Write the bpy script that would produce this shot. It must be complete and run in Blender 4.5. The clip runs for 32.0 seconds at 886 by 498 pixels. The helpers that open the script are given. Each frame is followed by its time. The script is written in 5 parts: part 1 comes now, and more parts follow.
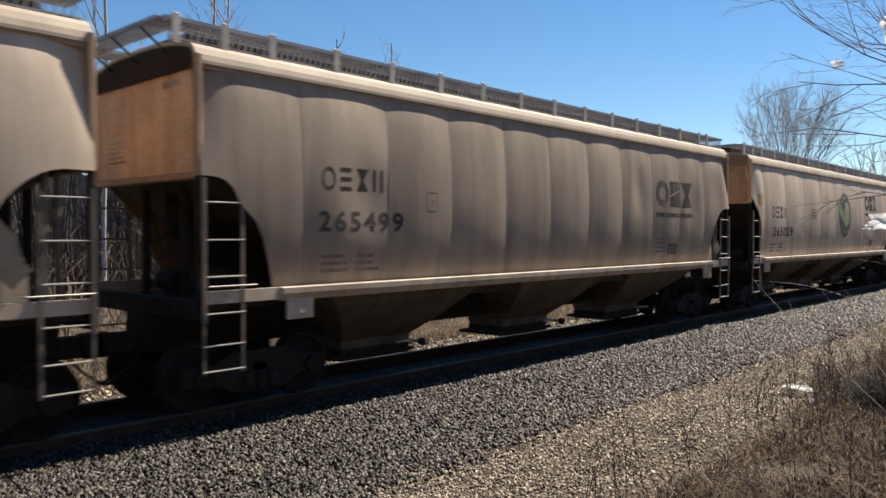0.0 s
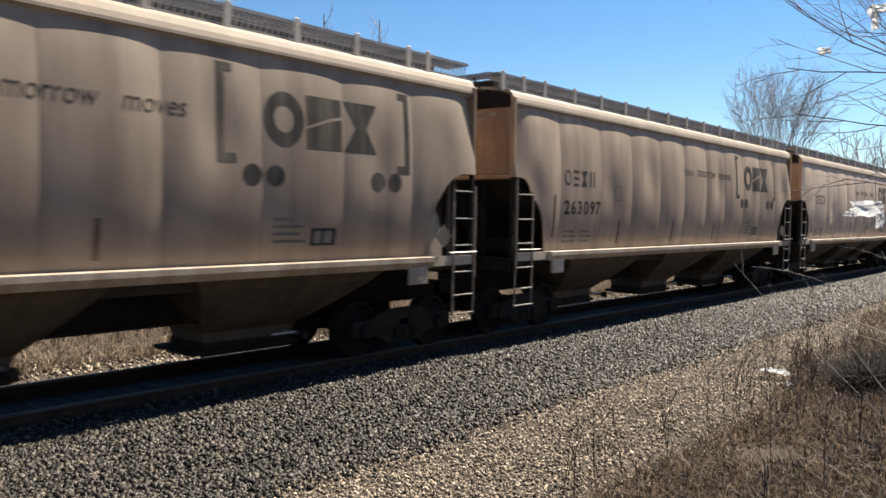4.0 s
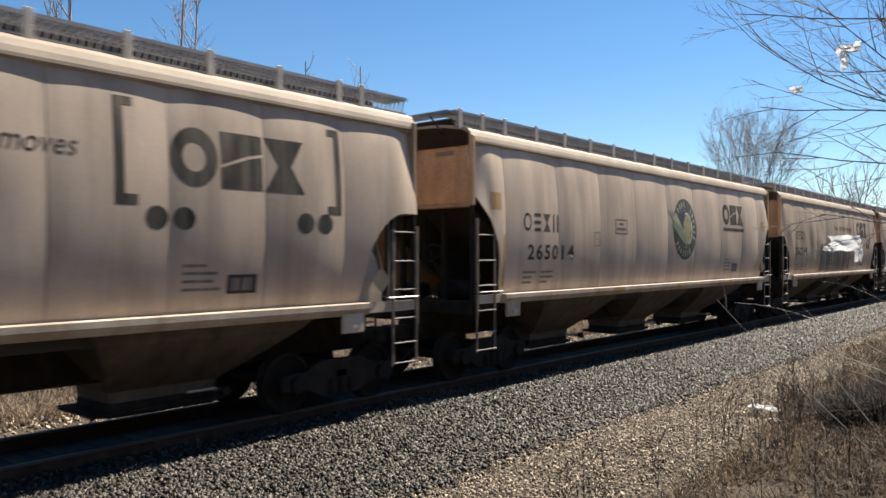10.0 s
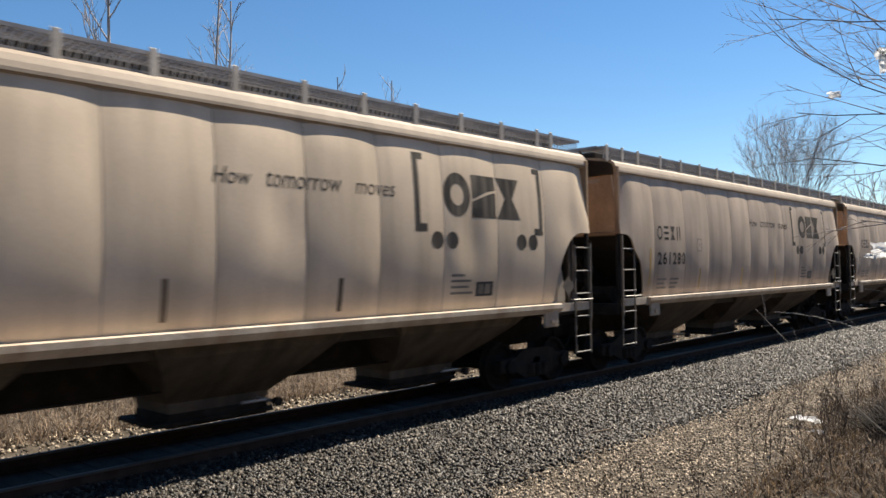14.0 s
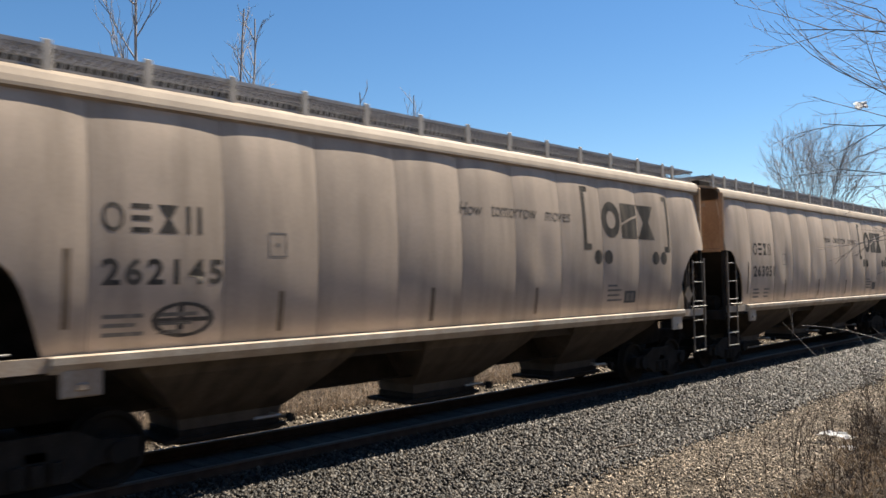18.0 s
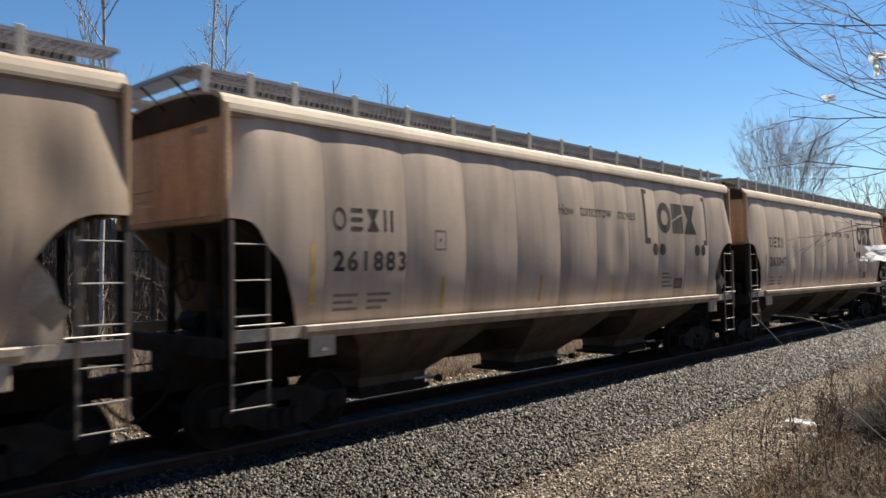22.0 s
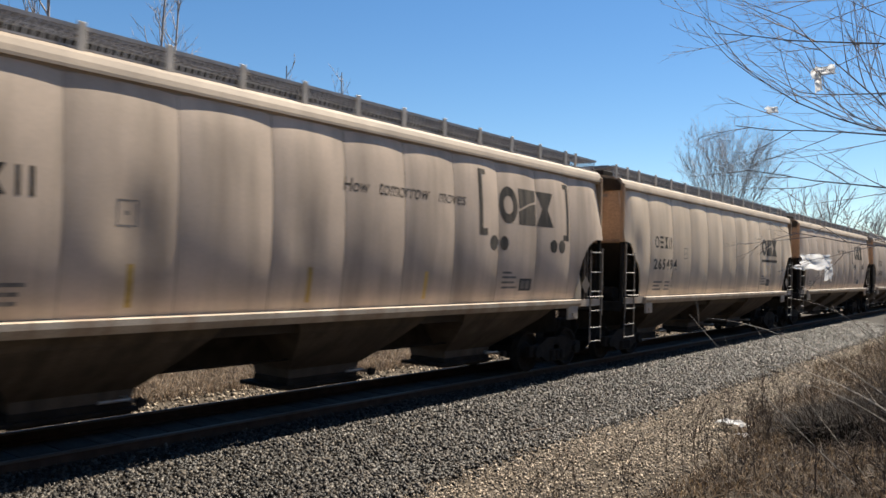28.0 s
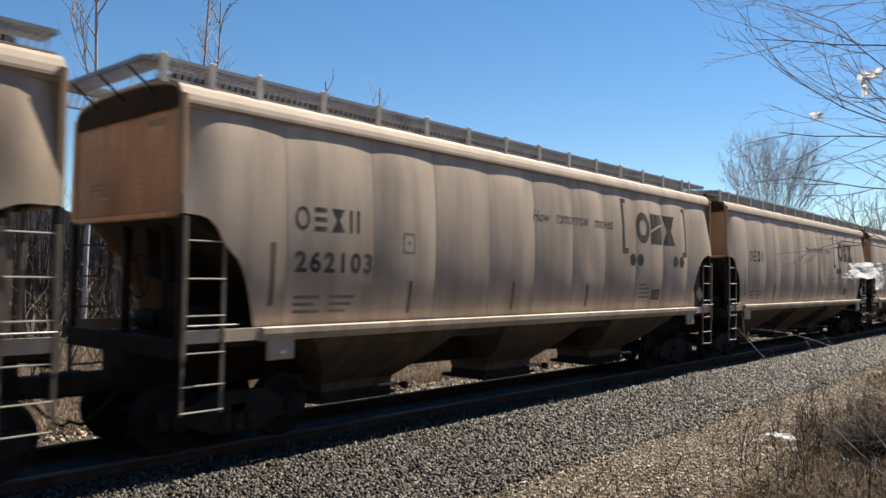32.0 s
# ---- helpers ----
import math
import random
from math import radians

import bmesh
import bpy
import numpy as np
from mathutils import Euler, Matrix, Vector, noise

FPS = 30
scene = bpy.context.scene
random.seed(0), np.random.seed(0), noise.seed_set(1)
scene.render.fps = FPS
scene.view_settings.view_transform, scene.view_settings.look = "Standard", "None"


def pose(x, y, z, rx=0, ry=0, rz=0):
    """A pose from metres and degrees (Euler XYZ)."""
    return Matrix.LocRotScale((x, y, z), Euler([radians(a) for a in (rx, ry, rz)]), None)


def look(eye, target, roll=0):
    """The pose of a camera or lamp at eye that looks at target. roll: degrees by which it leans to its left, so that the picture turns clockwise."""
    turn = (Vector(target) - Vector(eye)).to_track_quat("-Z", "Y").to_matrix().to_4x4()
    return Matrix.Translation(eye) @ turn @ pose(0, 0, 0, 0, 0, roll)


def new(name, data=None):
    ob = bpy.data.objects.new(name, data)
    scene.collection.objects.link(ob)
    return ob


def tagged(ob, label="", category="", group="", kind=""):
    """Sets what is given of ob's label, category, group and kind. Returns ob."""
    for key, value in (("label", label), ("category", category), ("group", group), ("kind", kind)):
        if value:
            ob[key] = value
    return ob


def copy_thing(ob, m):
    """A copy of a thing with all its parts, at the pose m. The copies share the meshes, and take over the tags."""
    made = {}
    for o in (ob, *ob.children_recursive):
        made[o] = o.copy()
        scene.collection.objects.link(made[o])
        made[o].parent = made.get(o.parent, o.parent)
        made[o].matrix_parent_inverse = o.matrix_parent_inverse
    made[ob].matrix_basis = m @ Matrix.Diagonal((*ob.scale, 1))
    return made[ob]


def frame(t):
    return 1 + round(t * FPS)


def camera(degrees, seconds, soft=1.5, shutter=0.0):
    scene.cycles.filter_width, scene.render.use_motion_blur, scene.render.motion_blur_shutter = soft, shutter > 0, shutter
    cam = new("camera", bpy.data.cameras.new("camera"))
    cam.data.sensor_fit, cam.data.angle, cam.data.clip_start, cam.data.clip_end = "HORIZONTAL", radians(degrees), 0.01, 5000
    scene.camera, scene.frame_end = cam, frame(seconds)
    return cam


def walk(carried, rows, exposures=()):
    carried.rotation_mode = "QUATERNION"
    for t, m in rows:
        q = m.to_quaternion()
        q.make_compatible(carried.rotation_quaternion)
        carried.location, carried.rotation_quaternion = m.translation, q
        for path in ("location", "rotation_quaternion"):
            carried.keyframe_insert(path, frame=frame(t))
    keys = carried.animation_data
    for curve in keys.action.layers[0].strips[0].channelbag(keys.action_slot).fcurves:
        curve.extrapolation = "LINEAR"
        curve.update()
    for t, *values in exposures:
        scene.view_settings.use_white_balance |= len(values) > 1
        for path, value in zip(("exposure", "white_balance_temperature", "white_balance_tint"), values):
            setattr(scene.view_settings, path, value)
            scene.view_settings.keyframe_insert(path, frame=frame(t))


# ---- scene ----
# Plan: the track runs along y, its centre at x = 0, rail top at z = RAIL; the train rolls towards -y.
# The camera stands at x = 10.1 on the bank and looks over ballast and weeds at the passing cars.

# ---- camera ----
EYE = (10.1, 0.0, 2.05)
PATH = [
    (0, 42.54, -1.10, -0.00), (0.5, 42.77, -0.94, -0.19), (1, 42.74, -0.52, -0.19),
    (1.5, 42.51, -0.23, -0.51), (2, 42.26, 0.21, -0.46), (2.5, 42.32, -0.09, -0.07),
    (3, 42.94, -0.71, 0.37), (3.5, 42.68, -1.59, -0.32), (4, 41.43, -2.61, -1.00),
    (4.5, 40.35, -3.22, -0.78), (6.5, 40.43, -1.26, 0.71), (7, 40.65, -0.59, 0.54),
    (7.5, 40.31, -0.13, 0.60), (8, 39.93, 0.23, 0.60), (8.5, 39.69, 0.49, 0.31),
    (9, 39.79, 0.83, 0.13), (9.5, 40.20, 0.91, -0.01), (10, 40.22, 0.57, 0.10),
    (10.5, 40.84, 0.47, 0.30), (11, 42.63, 0.88, -0.02), (11.5, 43.69, 0.60, 0.16),
    (12, 43.52, 0.35, 0.78), (12.5, 43.59, 1.07, 1.06), (13, 43.51, 1.36, 1.29),
    (13.5, 42.98, 1.27, 1.03), (14, 42.70, 1.50, 0.77), (14.5, 43.12, 1.99, 0.61),
    (16.5, 45.07, 2.40, 1.22), (17, 45.29, 2.37, 1.53), (17.5, 45.09, 2.57, 1.51),
    (18, 44.38, 2.55, 0.93), (18.5, 43.56, 2.37, 0.45), (19, 42.60, 2.14, 0.06),
    (19.5, 41.97, 2.08, -0.27), (20, 41.07, 1.91, -0.01), (20.5, 40.49, 1.76, 0.24),
    (21, 40.71, 1.74, 0.16), (21.5, 41.44, 1.87, 0.34), (22, 42.39, 1.74, 0.81),
    (22.5, 43.29, 1.96, 1.39), (23, 44.06, 2.75, 1.43), (23.5, 44.96, 3.00, 1.02),
    (24, 44.53, 2.56, 0.36), (24.5, 42.80, 1.97, -0.71), (25, 41.36, 1.05, -1.24),
    (25.5, 40.44, 0.35, -1.38), (26, 39.28, 0.27, -1.50), (26.5, 38.18, 0.55, -1.29),
    (28.5, 38.67, 1.54, -1.37), (29, 38.94, 1.82, -1.34), (29.5, 39.33, 1.86, -1.27),
    (30, 39.66, 1.90, -1.21), (30.5, 39.85, 1.81, -1.11), (31, 40.04, 1.71, -1.27),
    (31.5, 40.32, 1.85, -1.06), (32, 41.40, 2.09, -0.89),
]
cam = camera(60.2, 32.0, soft=1.6, shutter=0.1)
LIGHT = [(0, 1.13), (2, 1.24), (7, 1.31), (13, 1.20), (19, 1.17), (25, 1.11), (32, 1.14)]       # the camera's own exposure drifts a little
walk(cam, [(t, pose(*EYE, 90 + pitch, roll, yaw)) for t, yaw, pitch, roll in PATH], LIGHT)

# ---- light ----
SUN = Vector((0.066, 0.60, 0.79)).normalized()
world = bpy.data.worlds.new("world")
scene.world = world
world.use_nodes = True
wn = world.node_tree.nodes
sky = wn.new("ShaderNodeTexSky")
sky.sky_type = "NISHITA"
sky.sun_disc = False
sky.sun_elevation = math.asin(SUN.z)
sky.sun_rotation = math.atan2(SUN.x, SUN.y)
sky.air_density, sky.dust_density, sky.ozone_density = 1.0, 0.0, 3.0
wn["Background"].inputs["Strength"].default_value = 0.0565
deep = wn.new("ShaderNodeHueSaturation")
deep.inputs["Saturation"].default_value = 1.21
world.node_tree.links.new(sky.outputs["Color"], deep.inputs["Color"])
world.node_tree.links.new(deep.outputs["Color"], wn["Background"].inputs["Color"])
sun = new("sun", bpy.data.lights.new("sun", "SUN"))
sun.data.energy, sun.data.angle, sun.data.color = 5.0, radians(0.6), (1.0, 0.905, 0.765)
sun.matrix_world = look((0, 0, 40), Vector((0, 0, 40)) - SUN * 10)


# ---- materials ----
def material(name, colour, rough=0.7, metal=0.0, vary=0.25, scale=3.0, fine=60.0, bump=0.15, stretch=(1, 1, 1), dirt=None, dirt_amount=0.4, spread=0.15, island=False, grainy=0.5, glow=0.0, skew=1.0):
    """A surface with broad stains, fine grain and relief; spread varies it from piece to piece."""
    m = bpy.data.materials.new(name)
    m.use_nodes = True
    n, l = m.node_tree.nodes, m.node_tree.links
    b = n["Principled BSDF"]
    b.inputs["Roughness"].default_value, b.inputs["Metallic"].default_value = rough, metal
    b.inputs["Specular IOR Level"].default_value = 0.15 if rough >= 0.85 else 0.3 if island else 0.5
    co = n.new("ShaderNodeTexCoord")
    mp = n.new("ShaderNodeMapping")
    mp.inputs["Scale"].default_value = stretch
    l.new(co.outputs["Object"], mp.inputs["Vector"])
    info = n.new("ShaderNodeNewGeometry" if island else "ShaderNodeObjectInfo")
    rnd = info.outputs["Random Per Island" if island else "Random"]
    shift = n.new("ShaderNodeVectorMath")
    shift.operation = "ADD"
    if not island:
        wide = n.new("ShaderNodeMath")
        wide.operation = "MULTIPLY"
        wide.inputs[1].default_value = 37.0
        l.new(rnd, wide.inputs[0])
        l.new(mp.outputs["Vector"], shift.inputs[0])
        l.new(wide.outputs[0], shift.inputs[1])
        where = shift.outputs["Vector"]
    else:
        where = mp.outputs["Vector"]
    big = n.new("ShaderNodeTexNoise")
    big.inputs["Scale"].default_value, big.inputs["Detail"].default_value = scale, 5.0
    small = n.new("ShaderNodeTexNoise")
    small.inputs["Scale"].default_value, small.inputs["Detail"].default_value = fine, 3.0
    l.new(where, big.inputs["Vector"])
    l.new(where, small.inputs["Vector"])
    dark = tuple(c * (1 - vary) for c in colour)
    light = tuple(min(1.0, c * (1 + vary)) for c in colour)
    ramp = n.new("ShaderNodeValToRGB")
    ramp.color_ramp.elements[0].position, ramp.color_ramp.elements[1].position = 0.3, 0.7
    ramp.color_ramp.elements[0].color, ramp.color_ramp.elements[1].color = (*dark, 1), (*light, 1)
    l.new(big.outputs["Fac"], ramp.inputs["Fac"])
    mix = n.new("ShaderNodeMix")
    mix.data_type, mix.blend_type = "RGBA", "MULTIPLY"
    mix.inputs["Factor"].default_value = grainy
    grain = n.new("ShaderNodeValToRGB")
    grain.color_ramp.elements[0].position, grain.color_ramp.elements[1].position = 0.3, 0.65
    grain.color_ramp.elements[0].color, grain.color_ramp.elements[1].color = (0.6, 0.58, 0.55, 1), (1.15, 1.15, 1.15, 1)
    l.new(small.outputs["Fac"], grain.inputs["Fac"])
    l.new(ramp.outputs["Color"], mix.inputs[6])
    l.new(grain.outputs["Color"], mix.inputs[7])
    out = mix.outputs[2]
    if dirt:
        streak = n.new("ShaderNodeTexNoise")
        streak.inputs["Scale"].default_value, streak.inputs["Detail"].default_value = scale * 1.7, 6.0
        st = n.new("ShaderNodeMapping")
        st.inputs["Scale"].default_value = (1.0, 1.6, 0.22)
        l.new(where, st.inputs["Vector"])
        l.new(st.outputs["Vector"], streak.inputs["Vector"])
        sr = n.new("ShaderNodeValToRGB")
        sr.color_ramp.elements[0].position, sr.color_ramp.elements[1].position = 0.42, 0.72
        sr.color_ramp.elements[0].color = (0, 0, 0, 1)
        sr.color_ramp.elements[1].color = (dirt_amount,) * 3 + (1,)
        l.new(streak.outputs["Fac"], sr.inputs["Fac"])
        dm = n.new("ShaderNodeMix")
        dm.data_type = "RGBA"
        l.new(sr.outputs["Color"], dm.inputs["Factor"])
        l.new(out, dm.inputs[6])
        dm.inputs[7].default_value = (*dirt, 1)
        out = dm.outputs[2]
    hsv = n.new("ShaderNodeHueSaturation")
    rm = n.new("ShaderNodeMapRange")
    rm.inputs["To Min"].default_value, rm.inputs["To Max"].default_value = 1 - spread, 1 + spread
    if skew != 1.0:
        # few pale pieces among many dark ones
        power = n.new("ShaderNodeMath")
        power.operation = "POWER"
        power.inputs[1].default_value = skew
        l.new(rnd, power.inputs[0])
        rnd = power.outputs[0]
    l.new(rnd, rm.inputs["Value"])
    l.new(rm.outputs["Result"], hsv.inputs["Value"])
    l.new(out, hsv.inputs["Color"])
    l.new(hsv.outputs["Color"], b.inputs["Base Color"])
    if glow:
        # thin dry blades let light through
        thin = n.new("ShaderNodeBsdfTranslucent")
        both = n.new("ShaderNodeMixShader")
        both.inputs["Fac"].default_value = glow
        l.new(hsv.outputs["Color"], thin.inputs["Color"])
        l.new(b.outputs["BSDF"], both.inputs[1])
        l.new(thin.outputs["BSDF"], both.inputs[2])
        l.new(both.outputs["Shader"], n["Material Output"].inputs["Surface"])
    if bump:
        bp = n.new("ShaderNodeBump")
        bp.inputs["Strength"].default_value, bp.inputs["Distance"].default_value = bump, 0.02
        l.new(small.outputs["Fac"], bp.inputs["Height"])
        l.new(bp.outputs["Normal"], b.inputs["Normal"])
    return m


GREY_PAINT = material("weathered_grey_paint", (0.575, 0.452, 0.340), 0.62, vary=0.12, scale=0.9, fine=22, bump=0.04, dirt=(0.20, 0.15, 0.10), dirt_amount=0.5, spread=0.05, grainy=0.12)
ROOF_PAINT = material("dusty_roof_paint", (0.335, 0.268, 0.20), 0.7, vary=0.18, scale=1.4, fine=30, bump=0.08, dirt=(0.25, 0.20, 0.15), dirt_amount=0.5, spread=0.06, grainy=0.25)
END_PAINT = material("rust_tinted_end_paint", (0.50, 0.33, 0.19), 0.7, vary=0.16, scale=1.2, fine=26, bump=0.06, dirt=(0.20, 0.11, 0.06), dirt_amount=0.7, spread=0.38)
# Grimy car paint, blackened so that the shade under the slopes is in the colour.
SLOPE_PAINT = material("shaded_grimy_slope_paint", (0.045, 0.037, 0.030), 0.8, vary=0.3, scale=1.5, fine=30, bump=0.1, dirt=(0.035, 0.028, 0.022), dirt_amount=0.8, spread=0.15)
# Dusty paint whose dark tone also holds the shade below the sills.
HOPPER_PAINT = material("shaded_dusty_hopper_paint", (0.105, 0.084, 0.064), 0.8, vary=0.25, scale=1.3, fine=26, bump=0.08, dirt=(0.035, 0.028, 0.022), dirt_amount=0.8, spread=0.1)
SILL_PAINT = material("worn_sill_paint", (0.50, 0.43, 0.34), 0.6, vary=0.2, scale=1.1, fine=30, bump=0.06, dirt=(0.26, 0.15, 0.08), dirt_amount=0.6, spread=0.08)
STEEL_DARK = material("grimy_black_steel", (0.026, 0.023, 0.020), 0.85, 0.0, vary=0.35, scale=4, fine=60, bump=0.15, spread=0.15)
LADDER_PAINT = material("bare_ladder_steel", (0.36, 0.34, 0.31), 0.5, 0.4, vary=0.2, scale=4, fine=60, bump=0.05, spread=0.1)
STILE_PAINT = material("grimy_stile_paint", (0.13, 0.105, 0.082), 0.7, vary=0.3, scale=3, fine=40, bump=0.05, spread=0.2)
GRATE_STEEL = material("galvanised_grating", (0.27, 0.27, 0.28), 0.55, 0.2, vary=0.25, scale=3, fine=50, bump=0.05, spread=0.1)
SKIRT_STEEL = material("weathered_slat_steel", (0.34, 0.33, 0.32), 0.6, 0.1, vary=0.25, scale=3, fine=50, bump=0.03, spread=0.1)
BRACKET_PAINT = material("pale_bracket_paint", (0.52, 0.47, 0.40), 0.6, 0.0, vary=0.15, scale=4, fine=60, bump=0.05, spread=0.1)
WHEEL_STEEL = material("worn_wheel_steel", (0.020, 0.018, 0.016), 0.85, 0.0, vary=0.3, scale=4, fine=50, bump=0.1)
RAIL_STEEL = material("polished_rail_steel", (0.10, 0.09, 0.08), 0.6, 0.5, vary=0.15, scale=3, fine=80, bump=0.03)
RAIL_RUST = material("rusty_rail_web", (0.05, 0.032, 0.023), 0.85, 0.1, vary=0.3, scale=5, fine=60, bump=0.2)
TIE_WOOD = material("creosoted_tie_wood", (0.050, 0.041, 0.034), 0.9, vary=0.3, scale=3, fine=40, bump=0.4, stretch=(0.4, 3, 3), spread=0.25)
MID_PAINT = material("dull_grey_paint", (0.500, 0.395, 0.300), 0.66, vary=0.14, scale=0.8, fine=22, bump=0.04, dirt=(0.17, 0.13, 0.09), dirt_amount=0.55, spread=0.05, grainy=0.14)
BROWN_PAINT = material("brownish_grimy_paint", (0.42, 0.32, 0.228), 0.68, vary=0.15, scale=0.8, fine=22, bump=0.05, dirt=(0.15, 0.105, 0.07), dirt_amount=0.6, spread=0.05, grainy=0.16)
CREAM_PAINT = material("clean_cream_paint", (0.67, 0.535, 0.385), 0.6, vary=0.10, scale=0.8, fine=22, bump=0.04, dirt=(0.24, 0.18, 0.11), dirt_amount=0.4, spread=0.05, grainy=0.12)
DARK_PAINT = material("sooty_brown_paint", (0.335, 0.262, 0.192), 0.7, vary=0.16, scale=0.8, fine=22, bump=0.05, dirt=(0.12, 0.085, 0.06), dirt_amount=0.6, spread=0.05, grainy=0.16)
SEAM = material("dirty_weld_seam", (0.30, 0.24, 0.18), 0.8, vary=0.3, scale=2, fine=30, bump=0.05, spread=0.3)
INK = material("faded_dark_lettering", (0.05, 0.046, 0.042), 0.9, vary=0.3, scale=2, fine=30, bump=0.03, dirt=(0.26, 0.22, 0.17), dirt_amount=0.45, spread=0.1)
INK_THIN = material("sun_bleached_lettering", (0.15, 0.135, 0.12), 0.7, vary=0.3, scale=2, fine=30, bump=0.03, dirt=(0.36, 0.31, 0.25), dirt_amount=0.5, spread=0.1)
BALLAST = material("crushed_ballast_bed", (0.040, 0.036, 0.031), 0.9, vary=0.35, scale=6, fine=22, bump=0.9, spread=0.0)
STONE = material("grey_ballast_stone", (0.072, 0.0605, 0.048), 0.48, vary=0.15, scale=9, fine=60, bump=0.25, spread=0.90, island=True, skew=3.0)
GRIT = material("pale_gravel_chips", (0.33, 0.272, 0.205), 0.8, vary=0.2, scale=9, fine=60, bump=0.3, spread=0.75, island=True, skew=1.8)
EARTH = material("gravelly_bank_earth", (0.086, 0.070, 0.053), 0.95, vary=0.3, scale=0.8, fine=18, bump=1.0, spread=0.0, grainy=0.9)
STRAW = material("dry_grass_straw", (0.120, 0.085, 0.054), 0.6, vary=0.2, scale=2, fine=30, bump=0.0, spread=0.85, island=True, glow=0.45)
# Lighter copy of the straw, with the sunlight beyond the track in its colour.
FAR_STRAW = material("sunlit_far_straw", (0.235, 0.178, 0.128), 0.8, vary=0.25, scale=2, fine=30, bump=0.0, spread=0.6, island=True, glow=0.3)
# The haze of distance is put into this bark as a paler grey.
FAR_BARK = material("haze_paled_far_bark", (0.34, 0.31, 0.30), 0.9, vary=0.2, scale=4, fine=30, bump=0.0, spread=0.1)
STALK = material("dead_weed_stem", (0.072, 0.053, 0.039), 0.85, vary=0.25, scale=4, fine=40, bump=0.0, spread=0.35, island=True)
# Near-black blades: the shade inside the brush is painted into them.
BRUSH = material("shade_dark_brush", (0.020, 0.015, 0.011), 0.9, vary=0.3, scale=3, fine=30, bump=0.0, spread=0.7, island=True)
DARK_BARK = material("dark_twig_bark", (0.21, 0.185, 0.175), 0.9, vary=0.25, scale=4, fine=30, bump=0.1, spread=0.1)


# ---- mesh tools ----
class Form:
    """Collects points and faces for one mesh."""

    def __init__(self):
        self.v, self.f = [], []

    def quad(self, a, b, c, d):
        k = len(self.v)
        self.v += [a, b, c, d]
        self.f.append((k, k + 1, k + 2, k + 3))
        return self

    def box(self, x0, x1, y0, y1, z0, z1, chamfer=0.0):
        k, c = len(self.v), chamfer
        if not c:
            self.v += [(x, y, z) for z in (z0, z1) for y in (y0, y1) for x in (x0, x1)]
            self.f += [tuple(k + i for i in q) for q in ((0, 2, 3, 1), (4, 5, 7, 6), (0, 1, 5, 4), (2, 6, 7, 3), (0, 4, 6, 2), (1, 3, 7, 5))]
            return self
        b = bmesh.new()
        bmesh.ops.create_cube(b, size=1)
        for p in b.verts:
            p.co = ((x0 + x1) / 2 + p.co.x * (x1 - x0), (y0 + y1) / 2 + p.co.y * (y1 - y0), (z0 + z1) / 2 + p.co.z * (z1 - z0))
        bmesh.ops.bevel(b, geom=b.edges[:], offset=c, segments=1, affect="EDGES")
        return self.take(b)

    def take(self, b):
        k = len(self.v)
        b.verts.index_update()
        self.v += [tuple(p.co) for p in b.verts]
        self.f += [tuple(k + p.index for p in f.verts) for f in b.faces]
        b.free()
        return self

    def tube(self, pts, r, n=6, r1=None, caps=True):
        """A round bar along the points, r at its start to r1 at its end."""
        pts = [Vector(p) for p in pts]
        k, r1 = len(self.v), r if r1 is None else r1
        for i, p in enumerate(pts):
            d = (pts[min(i + 1, len(pts) - 1)] - pts[max(i - 1, 0)]).normalized()
            a = d.orthogonal().normalized() if i == 0 else (a - d * a.dot(d)).normalized()
            s = d.cross(a)
            rr = r + (r1 - r) * i / max(1, len(pts) - 1)
            for j in range(n):
                w = 2 * math.pi * j / n
                self.v.append(tuple(p + (a * math.cos(w) + s * math.sin(w)) * rr))
        for i in range(len(pts) - 1):
            for j in range(n):
                self.f.append((k + i * n + j, k + i * n + (j + 1) % n, k + (i + 1) * n + (j + 1) % n, k + (i + 1) * n + j))
        if caps:
            self.f.append(tuple(k + j for j in reversed(range(n))))
            self.f.append(tuple(k + (len(pts) - 1) * n + j for j in range(n)))
        return self

    def prism(self, outline, axis, a, b):
        """An outline of 2D points drawn out from a to b along the axis."""
        k, n = len(self.v), len(outline)
        put = {"x": lambda p, w: (w, p[0], p[1]), "y": lambda p, w: (p[0], w, p[1]), "z": lambda p, w: (p[0], p[1], w)}[axis]
        self.v += [put(p, a) for p in outline] + [put(p, b) for p in outline]
        self.f += [(k + i, k + (i + 1) % n, k + n + (i + 1) % n, k + n + i) for i in range(n)]
        self.f += [tuple(k + i for i in reversed(range(n))), tuple(k + n + i for i in range(n))]
        return self

    def sheet(self, at, nu, nv, thick=None):
        """A grid of points at(u, v), u and v from 0 to 1; thick is a way to draw it out to a solid sheet."""
        k = len(self.v)
        for i in range(nu + 1):
            for j in range(nv + 1):
                self.v.append(tuple(at(i / nu, j / nv)))
        w = nv + 1
        self.f += [(k + i * w + j, k + (i + 1) * w + j, k + (i + 1) * w + j + 1, k + i * w + j + 1) for i in range(nu) for j in range(nv)]
        if thick:
            m = len(self.v)
            self.v += [tuple(Vector(p) + Vector(thick)) for p in self.v[k:m]]
            d = m - k
            self.f += [tuple(q + d for q in reversed(f)) for f in self.f[-nu * nv:]]
            rim = [k + i * w for i in range(nu + 1)] + [k + nu * w + j for j in range(1, nv + 1)]
            rim += [k + i * w + nv for i in range(nu - 1, -1, -1)] + [k + j for j in range(nv - 1, 0, -1)]
            self.f += [(a, b, b + d, a + d) for a, b in zip(rim[1:] + rim[:1], rim)]
        return self

